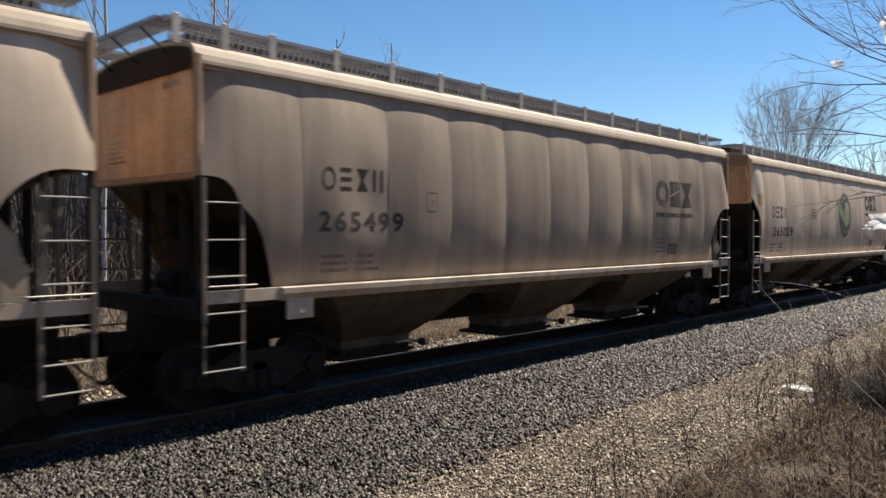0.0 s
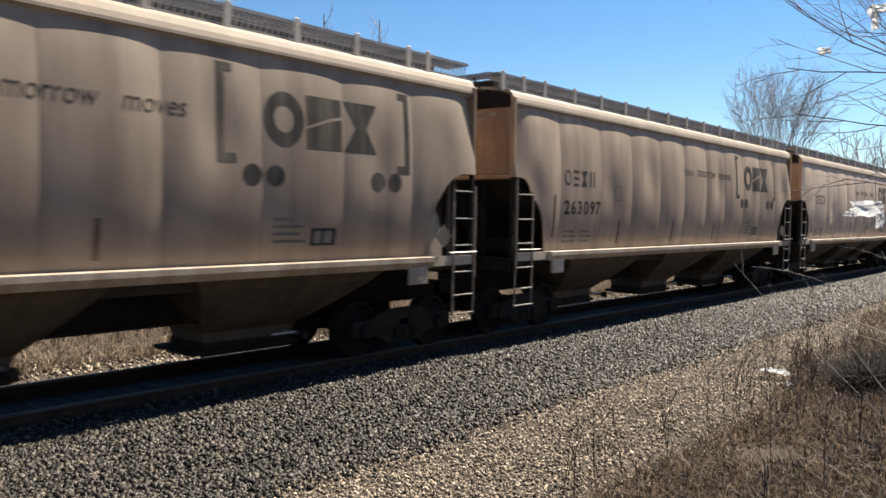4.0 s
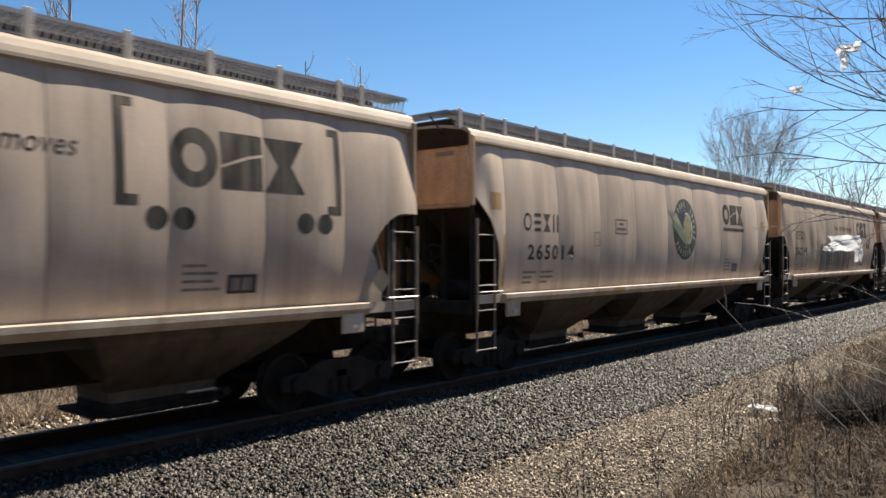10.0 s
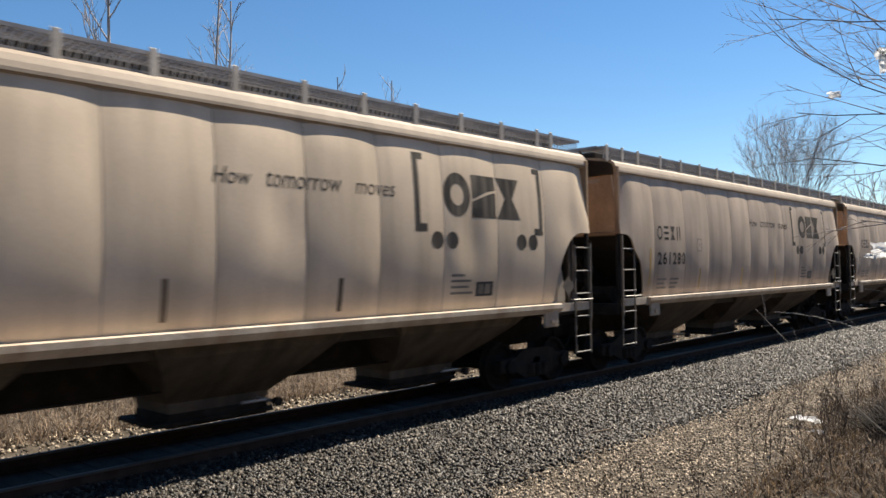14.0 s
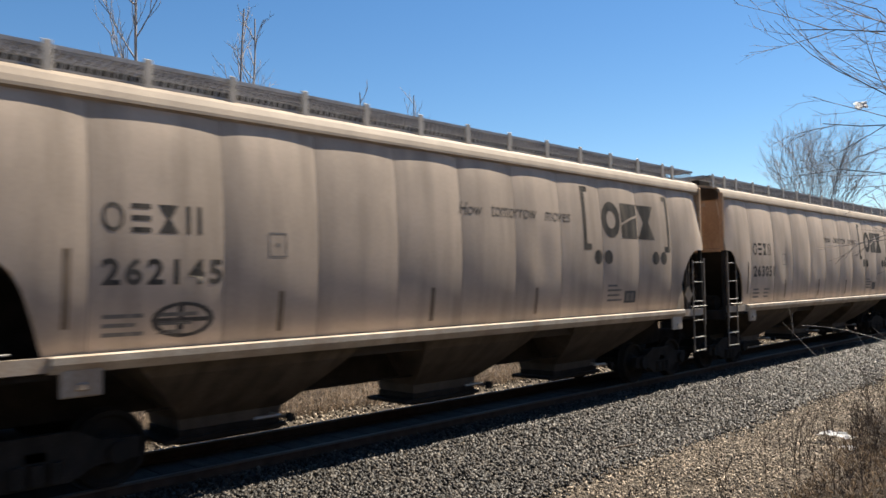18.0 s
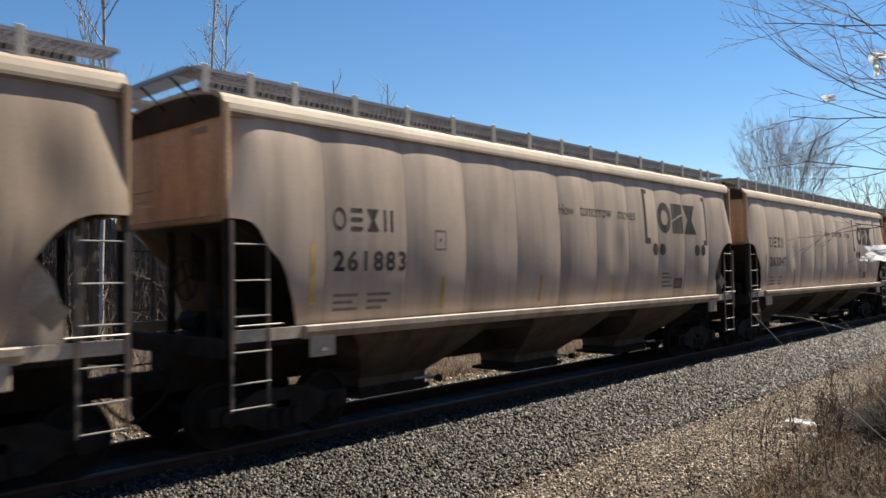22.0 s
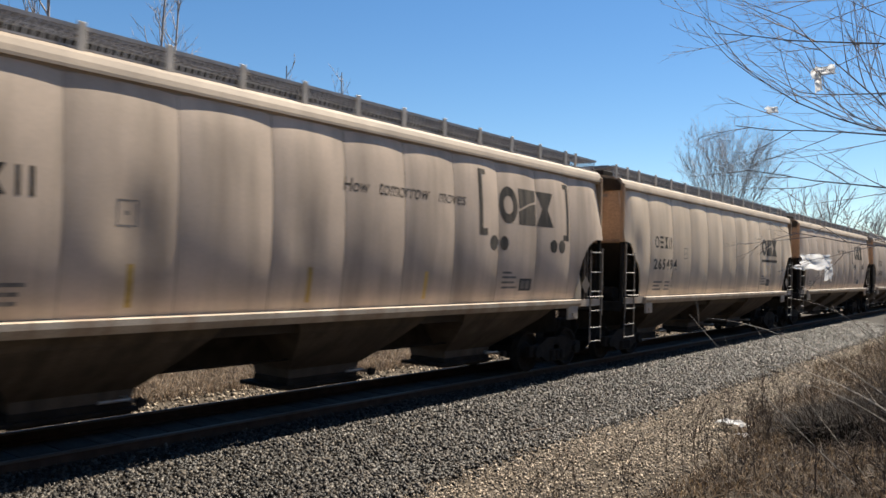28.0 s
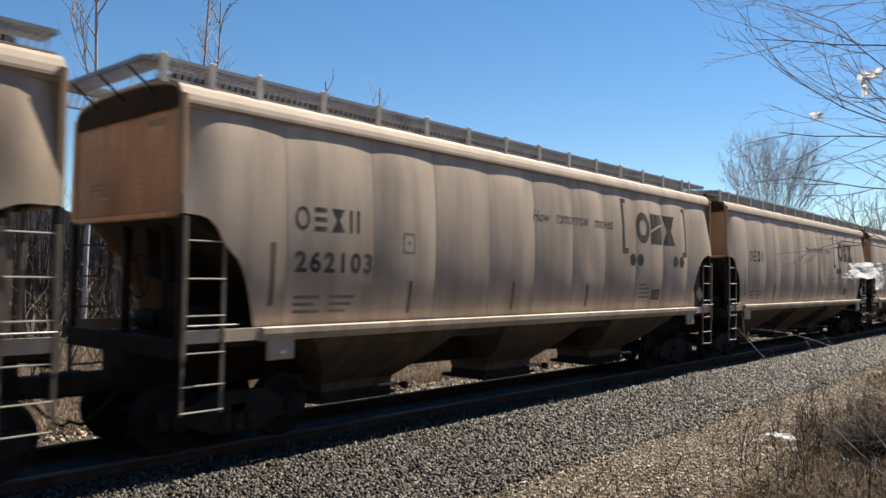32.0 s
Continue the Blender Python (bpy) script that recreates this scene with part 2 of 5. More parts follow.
    def mesh(self, name, mat, smooth=False, fix=True):
        me = bpy.data.meshes.new(name)
        me.from_pydata(self.v, [], self.f)
        if fix:
            b = bmesh.new()
            b.from_mesh(me)
            bmesh.ops.recalc_face_normals(b, faces=b.faces)
            b.to_mesh(me)
            b.free()
        if smooth:
            me.polygons.foreach_set("use_smooth", [True] * len(me.polygons))
            if fix:
                me.set_sharp_from_angle(angle=radians(40))
        me.materials.append(mat)
        return me


def part(name, form, mat, parent, label="", smooth=False, m=None, fix=True):
    """One mesh object under a thing or part; form may be a mesh that is shared."""
    me = form if isinstance(form, bpy.types.Mesh) else form.mesh(name, mat, smooth, fix)
    ob = new(name, me)
    ob.parent = parent
    if m is not None:
        ob.matrix_basis = m
    return tagged(ob, label) if label else ob


def thing(name, form, mat, label, category, group="", kind="", smooth=False, fix=True):
    return tagged(new(name, form.mesh(name, mat, smooth, fix)), label, category, group, kind)


# ---- the covered hopper cars ----
HALF = 8.07          # half of the body's length; the sloped cars are longer
SILL, EAVE = 1.34, 4.29
RAIL = -0.31         # top of the rails
CURVED_SEAMS = (0, 1.55, 3.17, 4.60, 6.07, 7.48, 8.87, 10.24, 11.66, 13.08, 14.52, 16.14)      # panel joints from the leading end
SLOPED_SEAMS = (0, 0.93, 2.84, 4.66, 6.45, 8.30, 10.09, 12.09, 13.94, 15.50, 16.72)
SEAMS = CURVED_SEAMS
PANELS = len(SEAMS) - 1


def seam(i):
    """Where panel i begins along the car."""
    return -HALF + SEAMS[i]


def measure_for(sloped):
    """Sets the half length and the panel joints for one kind of car."""
    global HALF, SEAMS, PANELS
    HALF = 8.36 if sloped else 8.07
    SEAMS = SLOPED_SEAMS if sloped else CURVED_SEAMS
    PANELS = len(SEAMS) - 1


def width(z):
    """Half the body's width at height z: the sides are arched."""
    return 1.60 - (0.048 if z > 2.55 else 0.068) * (z - 2.55) ** 2


def dents(seed):
    rng = random.Random(seed)
    rows = []
    for i in range(PANELS):
        hit = rng.random() < (0.45 if seed == 13 else 0.2)
        rows.append((rng.uniform(0.014, 0.030), rng.uniform(0.42, 0.60), rng.uniform(0.015, 0.045) if hit else 0.0, rng.uniform(0.3, 0.7), rng.uniform(2.4, 3.3)))
    return rows


def skin(y, z, dish):
    """The near side's x at y along the car and height z."""
    i = max([k for k in range(PANELS) if seam(k) <= y + 1e-6], default=0)
    u = min(1.0, max(0.0, (y - seam(i)) / (seam(i + 1) - seam(i))))
    depth, mid, hit, hu, hz = dish[i]
    w = u * 0.5 / mid if u < mid else 0.5 + (u - mid) * 0.5 / (1 - mid)
    bow = 4 * w * (1 - w)
    up = min(1.0, max(0.0, (z - SILL) / 0.5)) * min(1.0, max(0.0, (EAVE - 0.1 - z) / 0.35)) ** 0.8
    x = width(z) + depth * bow * up
    x -= hit * math.exp(-((u - hu) / 0.22) ** 2 - ((z - hz) / 0.5) ** 2)
    end = max(0.0, abs(y) - (HALF - 0.55)) / 0.55
    return x - 0.10 * end * end * min(1.0, max(0.0, (z - 2.6) / 1.2))


def foot(y, sloped):
    """The height of the side sheet's lower edge: the corners are cut away over the ladders."""
    u = HALF - abs(y)
    if sloped:
        return float(np.interp(u, (0, 0.18, 0.44, 0.71, 0.79, 0.83), (3.20, 3.02, 2.76, 2.20, 1.53, SILL)))
    if y < 0:
        return float(np.interp(u, (0, 0.30, 0.46, 0.56, 0.80, 0.97, 1.03, 1.06), (2.78, 2.76, 2.62, 2.42, 2.20, 1.85, 1.50, SILL)))
    return SILL if u > 1.25 else SILL + 1.41 * math.sqrt(max(0.0, 1 - (max(0.0, u - 0.3) / 0.95) ** 2))


def build_truck(parent, y):
    t = part("truck", Form().box(-0.62, 0.62, -0.16, 0.16, 0.42, 0.68, 0.03).box(-1.05, 1.05, -0.13, 0.13, 0.46, 0.60, 0.02), STEEL_DARK, parent, m=pose(0, y, RAIL))
    side = [(-1.16, 0.36), (-1.16, 0.60), (-0.72, 0.62), (-0.42, 0.76), (0.42, 0.76), (0.72, 0.62), (1.16, 0.60), (1.16, 0.36), (0.66, 0.34), (0.36, 0.20), (-0.36, 0.20), (-0.66, 0.34)]
    for x in (-1.05, 0.93):
        part("side_frame", Form().prism(side, "x", x, x + 0.12), STEEL_DARK, t)
    for x in (1.0,):
        f = Form()
        for dy in (-0.2, 0, 0.2):
            f.tube([(x, dy, 0.24), (x, dy, 0.46)], 0.075, 8)
        part("spring_nest", f, STEEL_DARK, t, m=pose(0.06, 0, 0))
        for dy in (-0.89, 0.89):
            part("journal_cap", Form().tube([(x - 0.12, dy, 0.457), (x + 0.12, dy, 0.457)], 0.13, 12), WHEEL_STEEL, t)
    for dy in (-0.89, 0.89):
        half = [(0.0, 0.080), (0.60, 0.085), (0.66, 0.13), (0.68, 0.30), (0.67, 0.40), (0.68, 0.485), (0.70, 0.485), (0.72, 0.457), (0.83, 0.452), (0.83, 0.40), (0.77, 0.36), (0.75, 0.22), (0.82, 0.15), (0.85, 0.09), (1.0, 0.08), (1.0, 0.004)]
        prof = [(-x, r) for x, r in reversed(half[1:])] + half
        last = len(prof) - 1
        f = Form().sheet(lambda u, v: (prof[round(u * last)][0], prof[round(u * last)][1] * math.cos(2 * math.pi * v), prof[round(u * last)][1] * math.sin(2 * math.pi * v)), last, 28)
        part("wheelset", f, WHEEL_STEEL, t, "steel wheels on an axle", m=pose(0, dy, 0.457))
    return t


def build_ladder(parent, y0, y1, high):
    """A corner ladder between two stiles on the near or far side."""
    far = Form().box(-1.61, -1.57, y0 - 0.03, y0 + 0.03, 0.3, 2.6).box(-1.60, -1.575, y1 - 0.025, y1 + 0.025, 0.30, 2.5)
    for z in (0.34, 0.66, 1.06, 1.52, 1.98, 2.45):
        far.tube([(-1.60, y0, z), (-1.60, y1, z)], 0.015, 5)
    part("far_ladder", far, STILE_PAINT, parent)
    for s in (1,):
        lad = part("ladder", Form().box(s * 1.585 - 0.012, s * 1.585 + 0.03, y0 - 0.03, y0 + 0.03, 0.95, high if y0 < y1 else 2.55)
                   .box(s * 1.585 - 0.012, s * 1.585 + 0.012, y1 - 0.025, y1 + 0.025, 0.30, 2.5), STILE_PAINT, parent)
        part("step_stile", Form().box(s * 1.585 - 0.012, s * 1.585 + 0.012, y0 - 0.02, y0 + 0.02, 0.30, 0.95), STILE_PAINT, lad)
        for z in (0.34, 0.66, 1.06, 1.52, 1.98, 2.45):
            part("rung", Form().tube([(s * 1.60, y0 - 0.02, z), (s * 1.60, y1 + 0.02, z)], 0.011, 6), LADDER_PAINT, lad, "bright worn steel rung")


def build_car(seed, sloped, paint):
    measure_for(sloped)
    dish = dents(seed)
    car = tagged(new("covered_hopper_car"), "dusty grey steel covered hopper car rolling on the rails", "railcar", "hopper cars of the train")
    car["dish"] = seed

    # inner hull with sloping ends
    e0 = 2.83 if not sloped else 3.05
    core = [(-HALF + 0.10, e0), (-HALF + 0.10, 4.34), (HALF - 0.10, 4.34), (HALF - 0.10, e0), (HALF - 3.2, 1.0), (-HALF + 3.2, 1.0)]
    body = part("body", Form().prism(core, "x", -1.30, 1.30), SLOPE_PAINT, car, "grimy hull and slope sheets painted dark for shade")
    # side sheets, one by one
    for i in range(PANELS):
        ya, yb = seam(i), seam(i + 1)
        f = Form()

        def at(u, v, s=1):
            y = ya + (yb - ya) * (0.002 + 0.996 * u)
            z0 = foot(y, sloped)
            z = z0 + (EAVE - z0) * v
            return (s * skin(y, z, dish), y, z)

        f.sheet(at, 14, 16, (-0.03, 0, 0))
        part("side_panel", f, paint, body, smooth=True)
        if i:
            rib = Form().sheet(lambda u, v: (skin(ya, SILL + 0.02 + (EAVE - SILL - 0.08) * v, dish) + 0.002, ya + (u - 0.5) * 0.012, SILL + 0.02 + (EAVE - SILL - 0.08) * v), 1, 14, (-0.02, 0, 0))
            part("panel_seam", rib, SEAM, body, "dirty welded seam")
    f = Form().sheet(lambda u, v: (-width(foot((u - .5) * 2 * HALF, sloped) + (EAVE - foot((u - .5) * 2 * HALF, sloped)) * v), (u - 0.5) * 2 * HALF, foot((u - .5) * 2 * HALF, sloped) + (EAVE - foot((u - .5) * 2 * HALF, sloped)) * v), 60, 10, (0.03, 0, 0))
    part("far_side_sheet", f, paint, body, smooth=True)

    # roof, arched, with an eave lip
    prof = [(1.500, 4.15), (1.530, 4.16), (1.528, 4.20), (1.508, 4.275), (1.465, 4.36), (1.40, 4.415), (1.25, 4.46), (0.9, 4.52), (0.5, 4.55), (0.0, 4.56)]
    prof = prof + [(-x, z) for x, z in reversed(prof[:-1])]
    low = [(x * 0.97, z - 0.05) for x, z in reversed(prof)]
    part("roof", Form().prism(prof + low, "y", -HALF - 0.02, HALF + 0.02), ROOF_PAINT, car, "pale dusty arched roof")
    # hatch trough along the ridge
    part("roof_hatch", Form().box(-0.80, 0.80, -HALF + 0.25, HALF - 0.25, 4.50, 4.71, 0.03), STEEL_DARK, car, "long dark loading hatch")

    # running boards on brackets
    for s in (-1, 1):
        board = Form()
        board.box(s * 1.14 - 0.24, s * 1.14 - 0.225, -HALF - 0.35, HALF - 0.02, 4.66, 4.705)
        board.box(s * 1.14 + 0.225, s * 1.14 + 0.24, -HALF - 0.35, HALF - 0.02, 4.66, 4.705)
        n = 150
        for k in range(n + 1):
            y = -HALF - 0.34 + (2 * HALF + 0.32) * k / n
            board.box(s * 1.14 - 0.225, s * 1.14 + 0.225, y - 0.012, y + 0.012, 4.665, 4.70)
        for dx in (-0.11, 0.0, 0.11):
            board.box(s * 1.14 + dx - 0.006, s * 1.14 + dx + 0.006, -HALF - 0.34, HALF - 0.02, 4.66, 4.695)
        rb = part("running_board", board, GRATE_STEEL, car, "dark steel grating running board")
        kick = Form()
        for k in range(170):
            y = -HALF - 0.3 + (2 * HALF + 0.15) * k / 169
            kick.tube([(s * 1.365, y, 4.44), (s * 1.365, y + 0.07, 4.70)], 0.013, 4, caps=False)
        kick.box(s * 1.36 - 0.01, s * 1.36 + 0.01, -HALF - 0.3, HALF - 0.03, 4.43, 4.455)
        kick.box(s * 1.36 - 0.01, s * 1.36 + 0.01, -HALF - 0.3, HALF - 0.03, 4.685, 4.71)
        tagged(part("grating_skirt", kick, SKIRT_STEEL, rb), "grey slanted slats of the skirt", kind="stuff")
        ys = [-HALF - 0.22, -HALF + 0.45] + [-HALF + 1.17 + k * 1.117 for k in range(13)] + [HALF - 1.10]
        for y in ys if s > 0 else ():
            part("bracket", Form().box(s * 1.405 - 0.012, s * 1.405 + 0.012, y - 0.052, y + 0.052, 4.38, 4.745, 0.006), BRACKET_PAINT, rb, "pale flat bracket post")
    for s in (-1,):
        cross = Form()
        for k in range(6):
            y = s * (HALF + 0.04 + k * 0.065)
            cross.box(-1.2, 1.2, y - 0.006, y + 0.006, 4.66, 4.70)
        cross.box(-1.25, 1.25, s * (HALF + 0.40) - 0.012, s * (HALF + 0.40) + 0.012, 4.65, 4.71)
        cross.box(-1.25, -1.22, min(s * HALF, s * (HALF + .4)), max(s * HALF, s * (HALF + .4)), 4.65, 4.71)
        cross.box(1.22, 1.25, min(s * HALF, s * (HALF + .4)), max(s * HALF, s * (HALF + .4)), 4.65, 4.71)
        cw = tagged(part("end_walkway", cross, GRATE_STEEL, car, "grating walkway across the end"), kind="stuff")
        for x in (-0.8, 0.0, 0.8):
            part("strut", Form().tube([(x, s * (HALF + 0.38), 4.66), (x, s * HALF, 4.36)], 0.018, 5), STEEL_DARK, cw)

    # ends
    for s in (-1, 1):
        top = [(1.47, 4.24), (1.38, 4.36), (1.15, 4.44), (0.85, 4.49), (0.5, 4.52), (0, 4.53), (-0.5, 4.52), (-0.85, 4.49), (-1.15, 4.44), (-1.38, 4.36), (-1.47, 4.24)]
        low = [(-1.49, e0), (1.49, e0)]
        ep = part("end_sheet", Form().prism(top + low, "y", s * (HALF - 0.06), s * (HALF - 0.01)), END_PAINT, car, "tan rust-tinted end sheet")
        if s < 0:
            for z, w in ((4.12, 0.36), (3.94, 0.44)):
                part("end_stencil", Form().box(0.62, 0.62 + w, -HALF + 0.004, -HALF + 0.014, z, z + 0.09), SEAM, ep)
            for k in range(5):
                part("end_stencil", Form().box(-1.0, -0.45 - 0.1 * (k % 3), -HALF + 0.002, -HALF + 0.012, 3.05 + k * 0.07, 3.08 + k * 0.07), SEAM, ep)
        part("end_ledge", Form().box(-1.47, 1.47, min(s * (HALF - 0.10), s * (HALF + 0.03)), max(s * (HALF - 0.10), s * (HALF + 0.03)), e0 - 0.09, e0 - 0.01, 0.015), END_PAINT, ep)
        for x in (-1.5, 1.5):
            part("corner_post", Form().box(x - 0.05, x + 0.05, min(s * (HALF - 0.05), s * (HALF + 0.035)), max(s * (HALF - 0.05), s * (HALF + 0.035)), e0 - 0.06, 4.28, 0.012), END_PAINT, ep)
            # The post's lower length is coloured black for the shade below the end sheet.
            part("corner_leg", Form().box(x - 0.04, x + 0.04, min(s * (HALF - 0.05), s * (HALF + 0.025)), max(s * (HALF - 0.05), s * (HALF + 0.025)), 1.1, e0 - 0.06, 0.012), STEEL_DARK, ep)
        for x in (-0.55, 0.55):
            part("end_brace", Form().box(x - 0.05, x + 0.05, s * (HALF - 0.35) - 0.05, s * (HALF - 0.35) + 0.05, 1.1, e0 - 0.1, 0.01), STEEL_DARK, ep)
        web = [(s * (HALF - 0.36), e0 - 0.09), (s * (HALF - 0.36), 2.0), (s * (HALF - 0.85), 1.9), (s * (HALF - 1.05), 1.5), (s * (HALF - 1.1), 1.1), (s * (HALF - 3.0), 1.1), (s * (HALF - 0.5), e0 - 0.09)]
        part("shear_plate", Form().prism(web, "x", -0.02, 0.02), STEEL_DARK, ep, "dark plate under the slope sheet")
        if s > 0:
            gusset = [(HALF - 1.75, 1.16), (HALF - 0.62, 1.16), (HALF - 0.62, 1.62), (HALF - 0.74, 2.02), (HALF - 0.98, 2.32), (HALF - 1.75, 2.30)]
            for x in (-1.36, 1.34):
                part("end_gusset", Form().prism(gusset, "x", x, x + 0.02), SILL_PAINT, ep, "grey gusset plate beside the slope sheet")
            for y in (HALF - 0.30, HALF - 0.44):
                part("end_strut", Form().box(1.28, 1.36, y - 0.03, y + 0.03, 1.16, e0 - 0.10, 0.01), STILE_PAINT, ep)
        deck = part("end_platform", Form().box(-1.5, 1.5, min(s * (HALF - 1.6), s * (HALF + 0.05)), max(s * (HALF - 1.6), s * (HALF + 0.05)), 1.10, 1.16)
                    .box(-1.52, 1.52, min(s * (HALF - 0.02), s * (HALF + 0.07)), max(s * (HALF - 0.02), s * (HALF + 0.07)), 0.98, 1.24, 0.02), STEEL_DARK, car)
        part("brake_cylinder", Form().tube([(-0.9, s * (HALF - 0.8), 1.36), (-0.35, s * (HALF - 0.8), 1.36)], 0.16, 14), STEEL_DARK, deck)
        part("air_reservoir", Form().tube([(0.2, s * (HALF - 0.7), 1.40), (1.0, s * (HALF - 0.7), 1.40)], 0.2, 14), STEEL_DARK, deck)
        # coupler
        c = Form().box(-0.13, 0.13, min(s * (HALF - 0.4), s * (HALF + 0.45)), max(s * (HALF - 0.4), s * (HALF + 0.45)), 0.47, 0.74, 0.03)
        c.box(-0.17, 0.17, min(s * (HALF + 0.42), s * (HALF + 0.74)), max(s * (HALF + 0.42), s * (HALF + 0.74)), 0.45, 0.76, 0.05)
        part("coupler", c, STEEL_DARK, car)
        part("air_hose", Form().tube([(0.35, s * (HALF + 0.1), 0.60), (0.36, s * (HALF + 0.35), 0.32), (0.3, s * (HALF + 0.6), 0.12), (0.2, s * (HALF + 0.74), 0.18)], 0.022, 6), STEEL_DARK, car)
        build_ladder(car, s * (HALF - 0.03), s * (HALF - 0.58), 2.75)
        part("grab_iron", Form().tube([(1.60, s * (HALF - 0.05), 1.40), (1.66, s * (HALF - 0.05), 1.40), (1.66, s * (HALF - 0.75), 1.40), (1.60, s * (HALF - 0.75), 1.40)], 0.012, 5), LADDER_PAINT, car)
        build_truck(car, s * (HALF - 1.2))
    bw = Form()
    bw.tube([(0.28 * math.cos(k * math.pi / 9), 0, 0.28 * math.sin(k * math.pi / 9)) for k in range(19)], 0.016, 5)
    for k in range(4):
        a = math.pi * k / 2 + 0.4
        bw.tube([(0, 0, 0), (0.28 * math.cos(a), 0, 0.28 * math.sin(a))], 0.012, 5)
    part("brake_wheel", bw, STEEL_DARK, car, m=pose(0.62, -HALF - 0.06, 2.0))

    # side sills with a rolled top edge
    for s in (-1, 1):
        prof = [(s * 1.54, 1.16), (s * 1.60, 1.16), (s * 1.675, 1.26), (s * 1.675, 1.335), (s * 1.60, 1.345), (s * 1.54, 1.345)]
        u = 0.93 if sloped else 1.25
        sl = part("side_sill", Form().prism(prof, "y", -HALF + u - 0.1, HALF - u + 0.1), SILL_PAINT, car, "pale side sill with a worn bright edge")
        low = [(s * 1.50, 1.18), (s * 1.58, 1.18), (s * 1.58, 1.34), (s * 1.50, 1.34)]
        for e in (-1, 1):
            part("sill_end", Form().prism(low, "y", e * (HALF - u + 0.08), e * (HALF - 0.05)), SILL_PAINT, sl)
        for e in (-1, 1) if s > 0 else ():
            y = e * (HALF - u - 0.22)
            part("jacking_pad", Form().box(s * 1.60 - 0.03, s * 1.60 + 0.03, y - 0.22, y + 0.22, 0.90, 1.20, 0.015).box(s * 1.63 - 0.02, s * 1.63 + 0.025, y - 0.06, y + 0.06, 0.97, 1.05, 0.01), SILL_PAINT, sl, "grey jacking pad plate")

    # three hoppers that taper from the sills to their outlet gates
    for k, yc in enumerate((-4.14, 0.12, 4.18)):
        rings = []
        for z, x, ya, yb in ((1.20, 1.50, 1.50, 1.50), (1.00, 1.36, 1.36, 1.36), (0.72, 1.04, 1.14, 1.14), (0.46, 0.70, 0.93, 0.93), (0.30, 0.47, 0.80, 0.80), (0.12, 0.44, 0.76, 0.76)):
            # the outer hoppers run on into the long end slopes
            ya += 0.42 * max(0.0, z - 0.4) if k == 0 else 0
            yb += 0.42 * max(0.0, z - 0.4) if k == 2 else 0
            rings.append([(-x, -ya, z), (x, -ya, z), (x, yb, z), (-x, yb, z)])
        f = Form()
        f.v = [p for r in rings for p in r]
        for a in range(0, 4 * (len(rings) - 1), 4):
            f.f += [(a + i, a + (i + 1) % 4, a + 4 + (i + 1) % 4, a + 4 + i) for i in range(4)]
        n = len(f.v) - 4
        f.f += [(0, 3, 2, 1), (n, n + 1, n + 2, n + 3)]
        hp = part("hopper", f, HOPPER_PAINT, car, "dusty sloping discharge hopper darkened for shade", m=pose(0, yc, 0))
        g = Form().box(-0.46, 0.46, -0.80, 0.80, -0.04, 0.16, 0.02).box(-0.52, 0.52, -1.02, 0.86, 0.0, 0.06, 0.01)
        part("outlet_gate", g, STEEL_DARK, hp)
        part("gate_shaft", Form().tube([(-0.95, 0.62, 0.20), (0.95, 0.62, 0.20)], 0.028, 8), LADDER_PAINT, hp)
        part("gate_shaft", Form().tube([(0.86, 0.10, 0.24), (0.86, 0.52, 0.24)], 0.022, 6), LADDER_PAINT, hp)
        part("capstan", Form().tube([(0.90, 0.62, 0.20), (1.0, 0.62, 0.20)], 0.065, 8), STEEL_DARK, hp)
    part("centre_sill", Form().box(-0.28, 0.28, -HALF - 0.1, HALF + 0.1, 0.45, 1.05, 0.02), STEEL_DARK, car)
    part("brake_rod", Form().tube([(0.62, -HALF + 2.6, 0.50), (0.62, HALF - 2.6, 0.50)], 0.018, 5), STEEL_DARK, car)
    return car


# ---- markings painted on the near side ----
def glyphs(text, shear=0.0):
    """A flat drawing of the text in the built-in font."""
    c = bpy.data.curves.new("lettering", "FONT")
    c.body, c.size, c.shear, c.resolution_u, c.offset = text, 1.0, shear, 3, 0.0 if shear else 0.03
    ob = new("lettering", c)
    bpy.context.view_layer.update()
    me = bpy.data.meshes.new_from_object(ob.evaluated_get(bpy.context.evaluated_depsgraph_get()))
    bpy.data.objects.remove(ob)
    return me


SLOGAN = [glyphs(word, 0.25) for word in ("How", "tomorrow", "moves")]
DIGITS = {c: glyphs(c) for c in "0123456789"}


def drawing(me):
    b = bmesh.new()
    b.from_mesh(me)
    return b


def number_drawing(text):
    b = bmesh.new()
    for k, c in enumerate(text):
        n = len(b.verts)
        b.from_mesh(DIGITS[c])
        b.verts.ensure_lookup_table()
        got = b.verts[n:]
        low = min(v.co.x for v in got)
        wide = max(v.co.x for v in got) - low
        for v in got:
            v.co.x += k * 0.62 - low + (0.46 - wide) / 2
    return b


PAINTED = {}


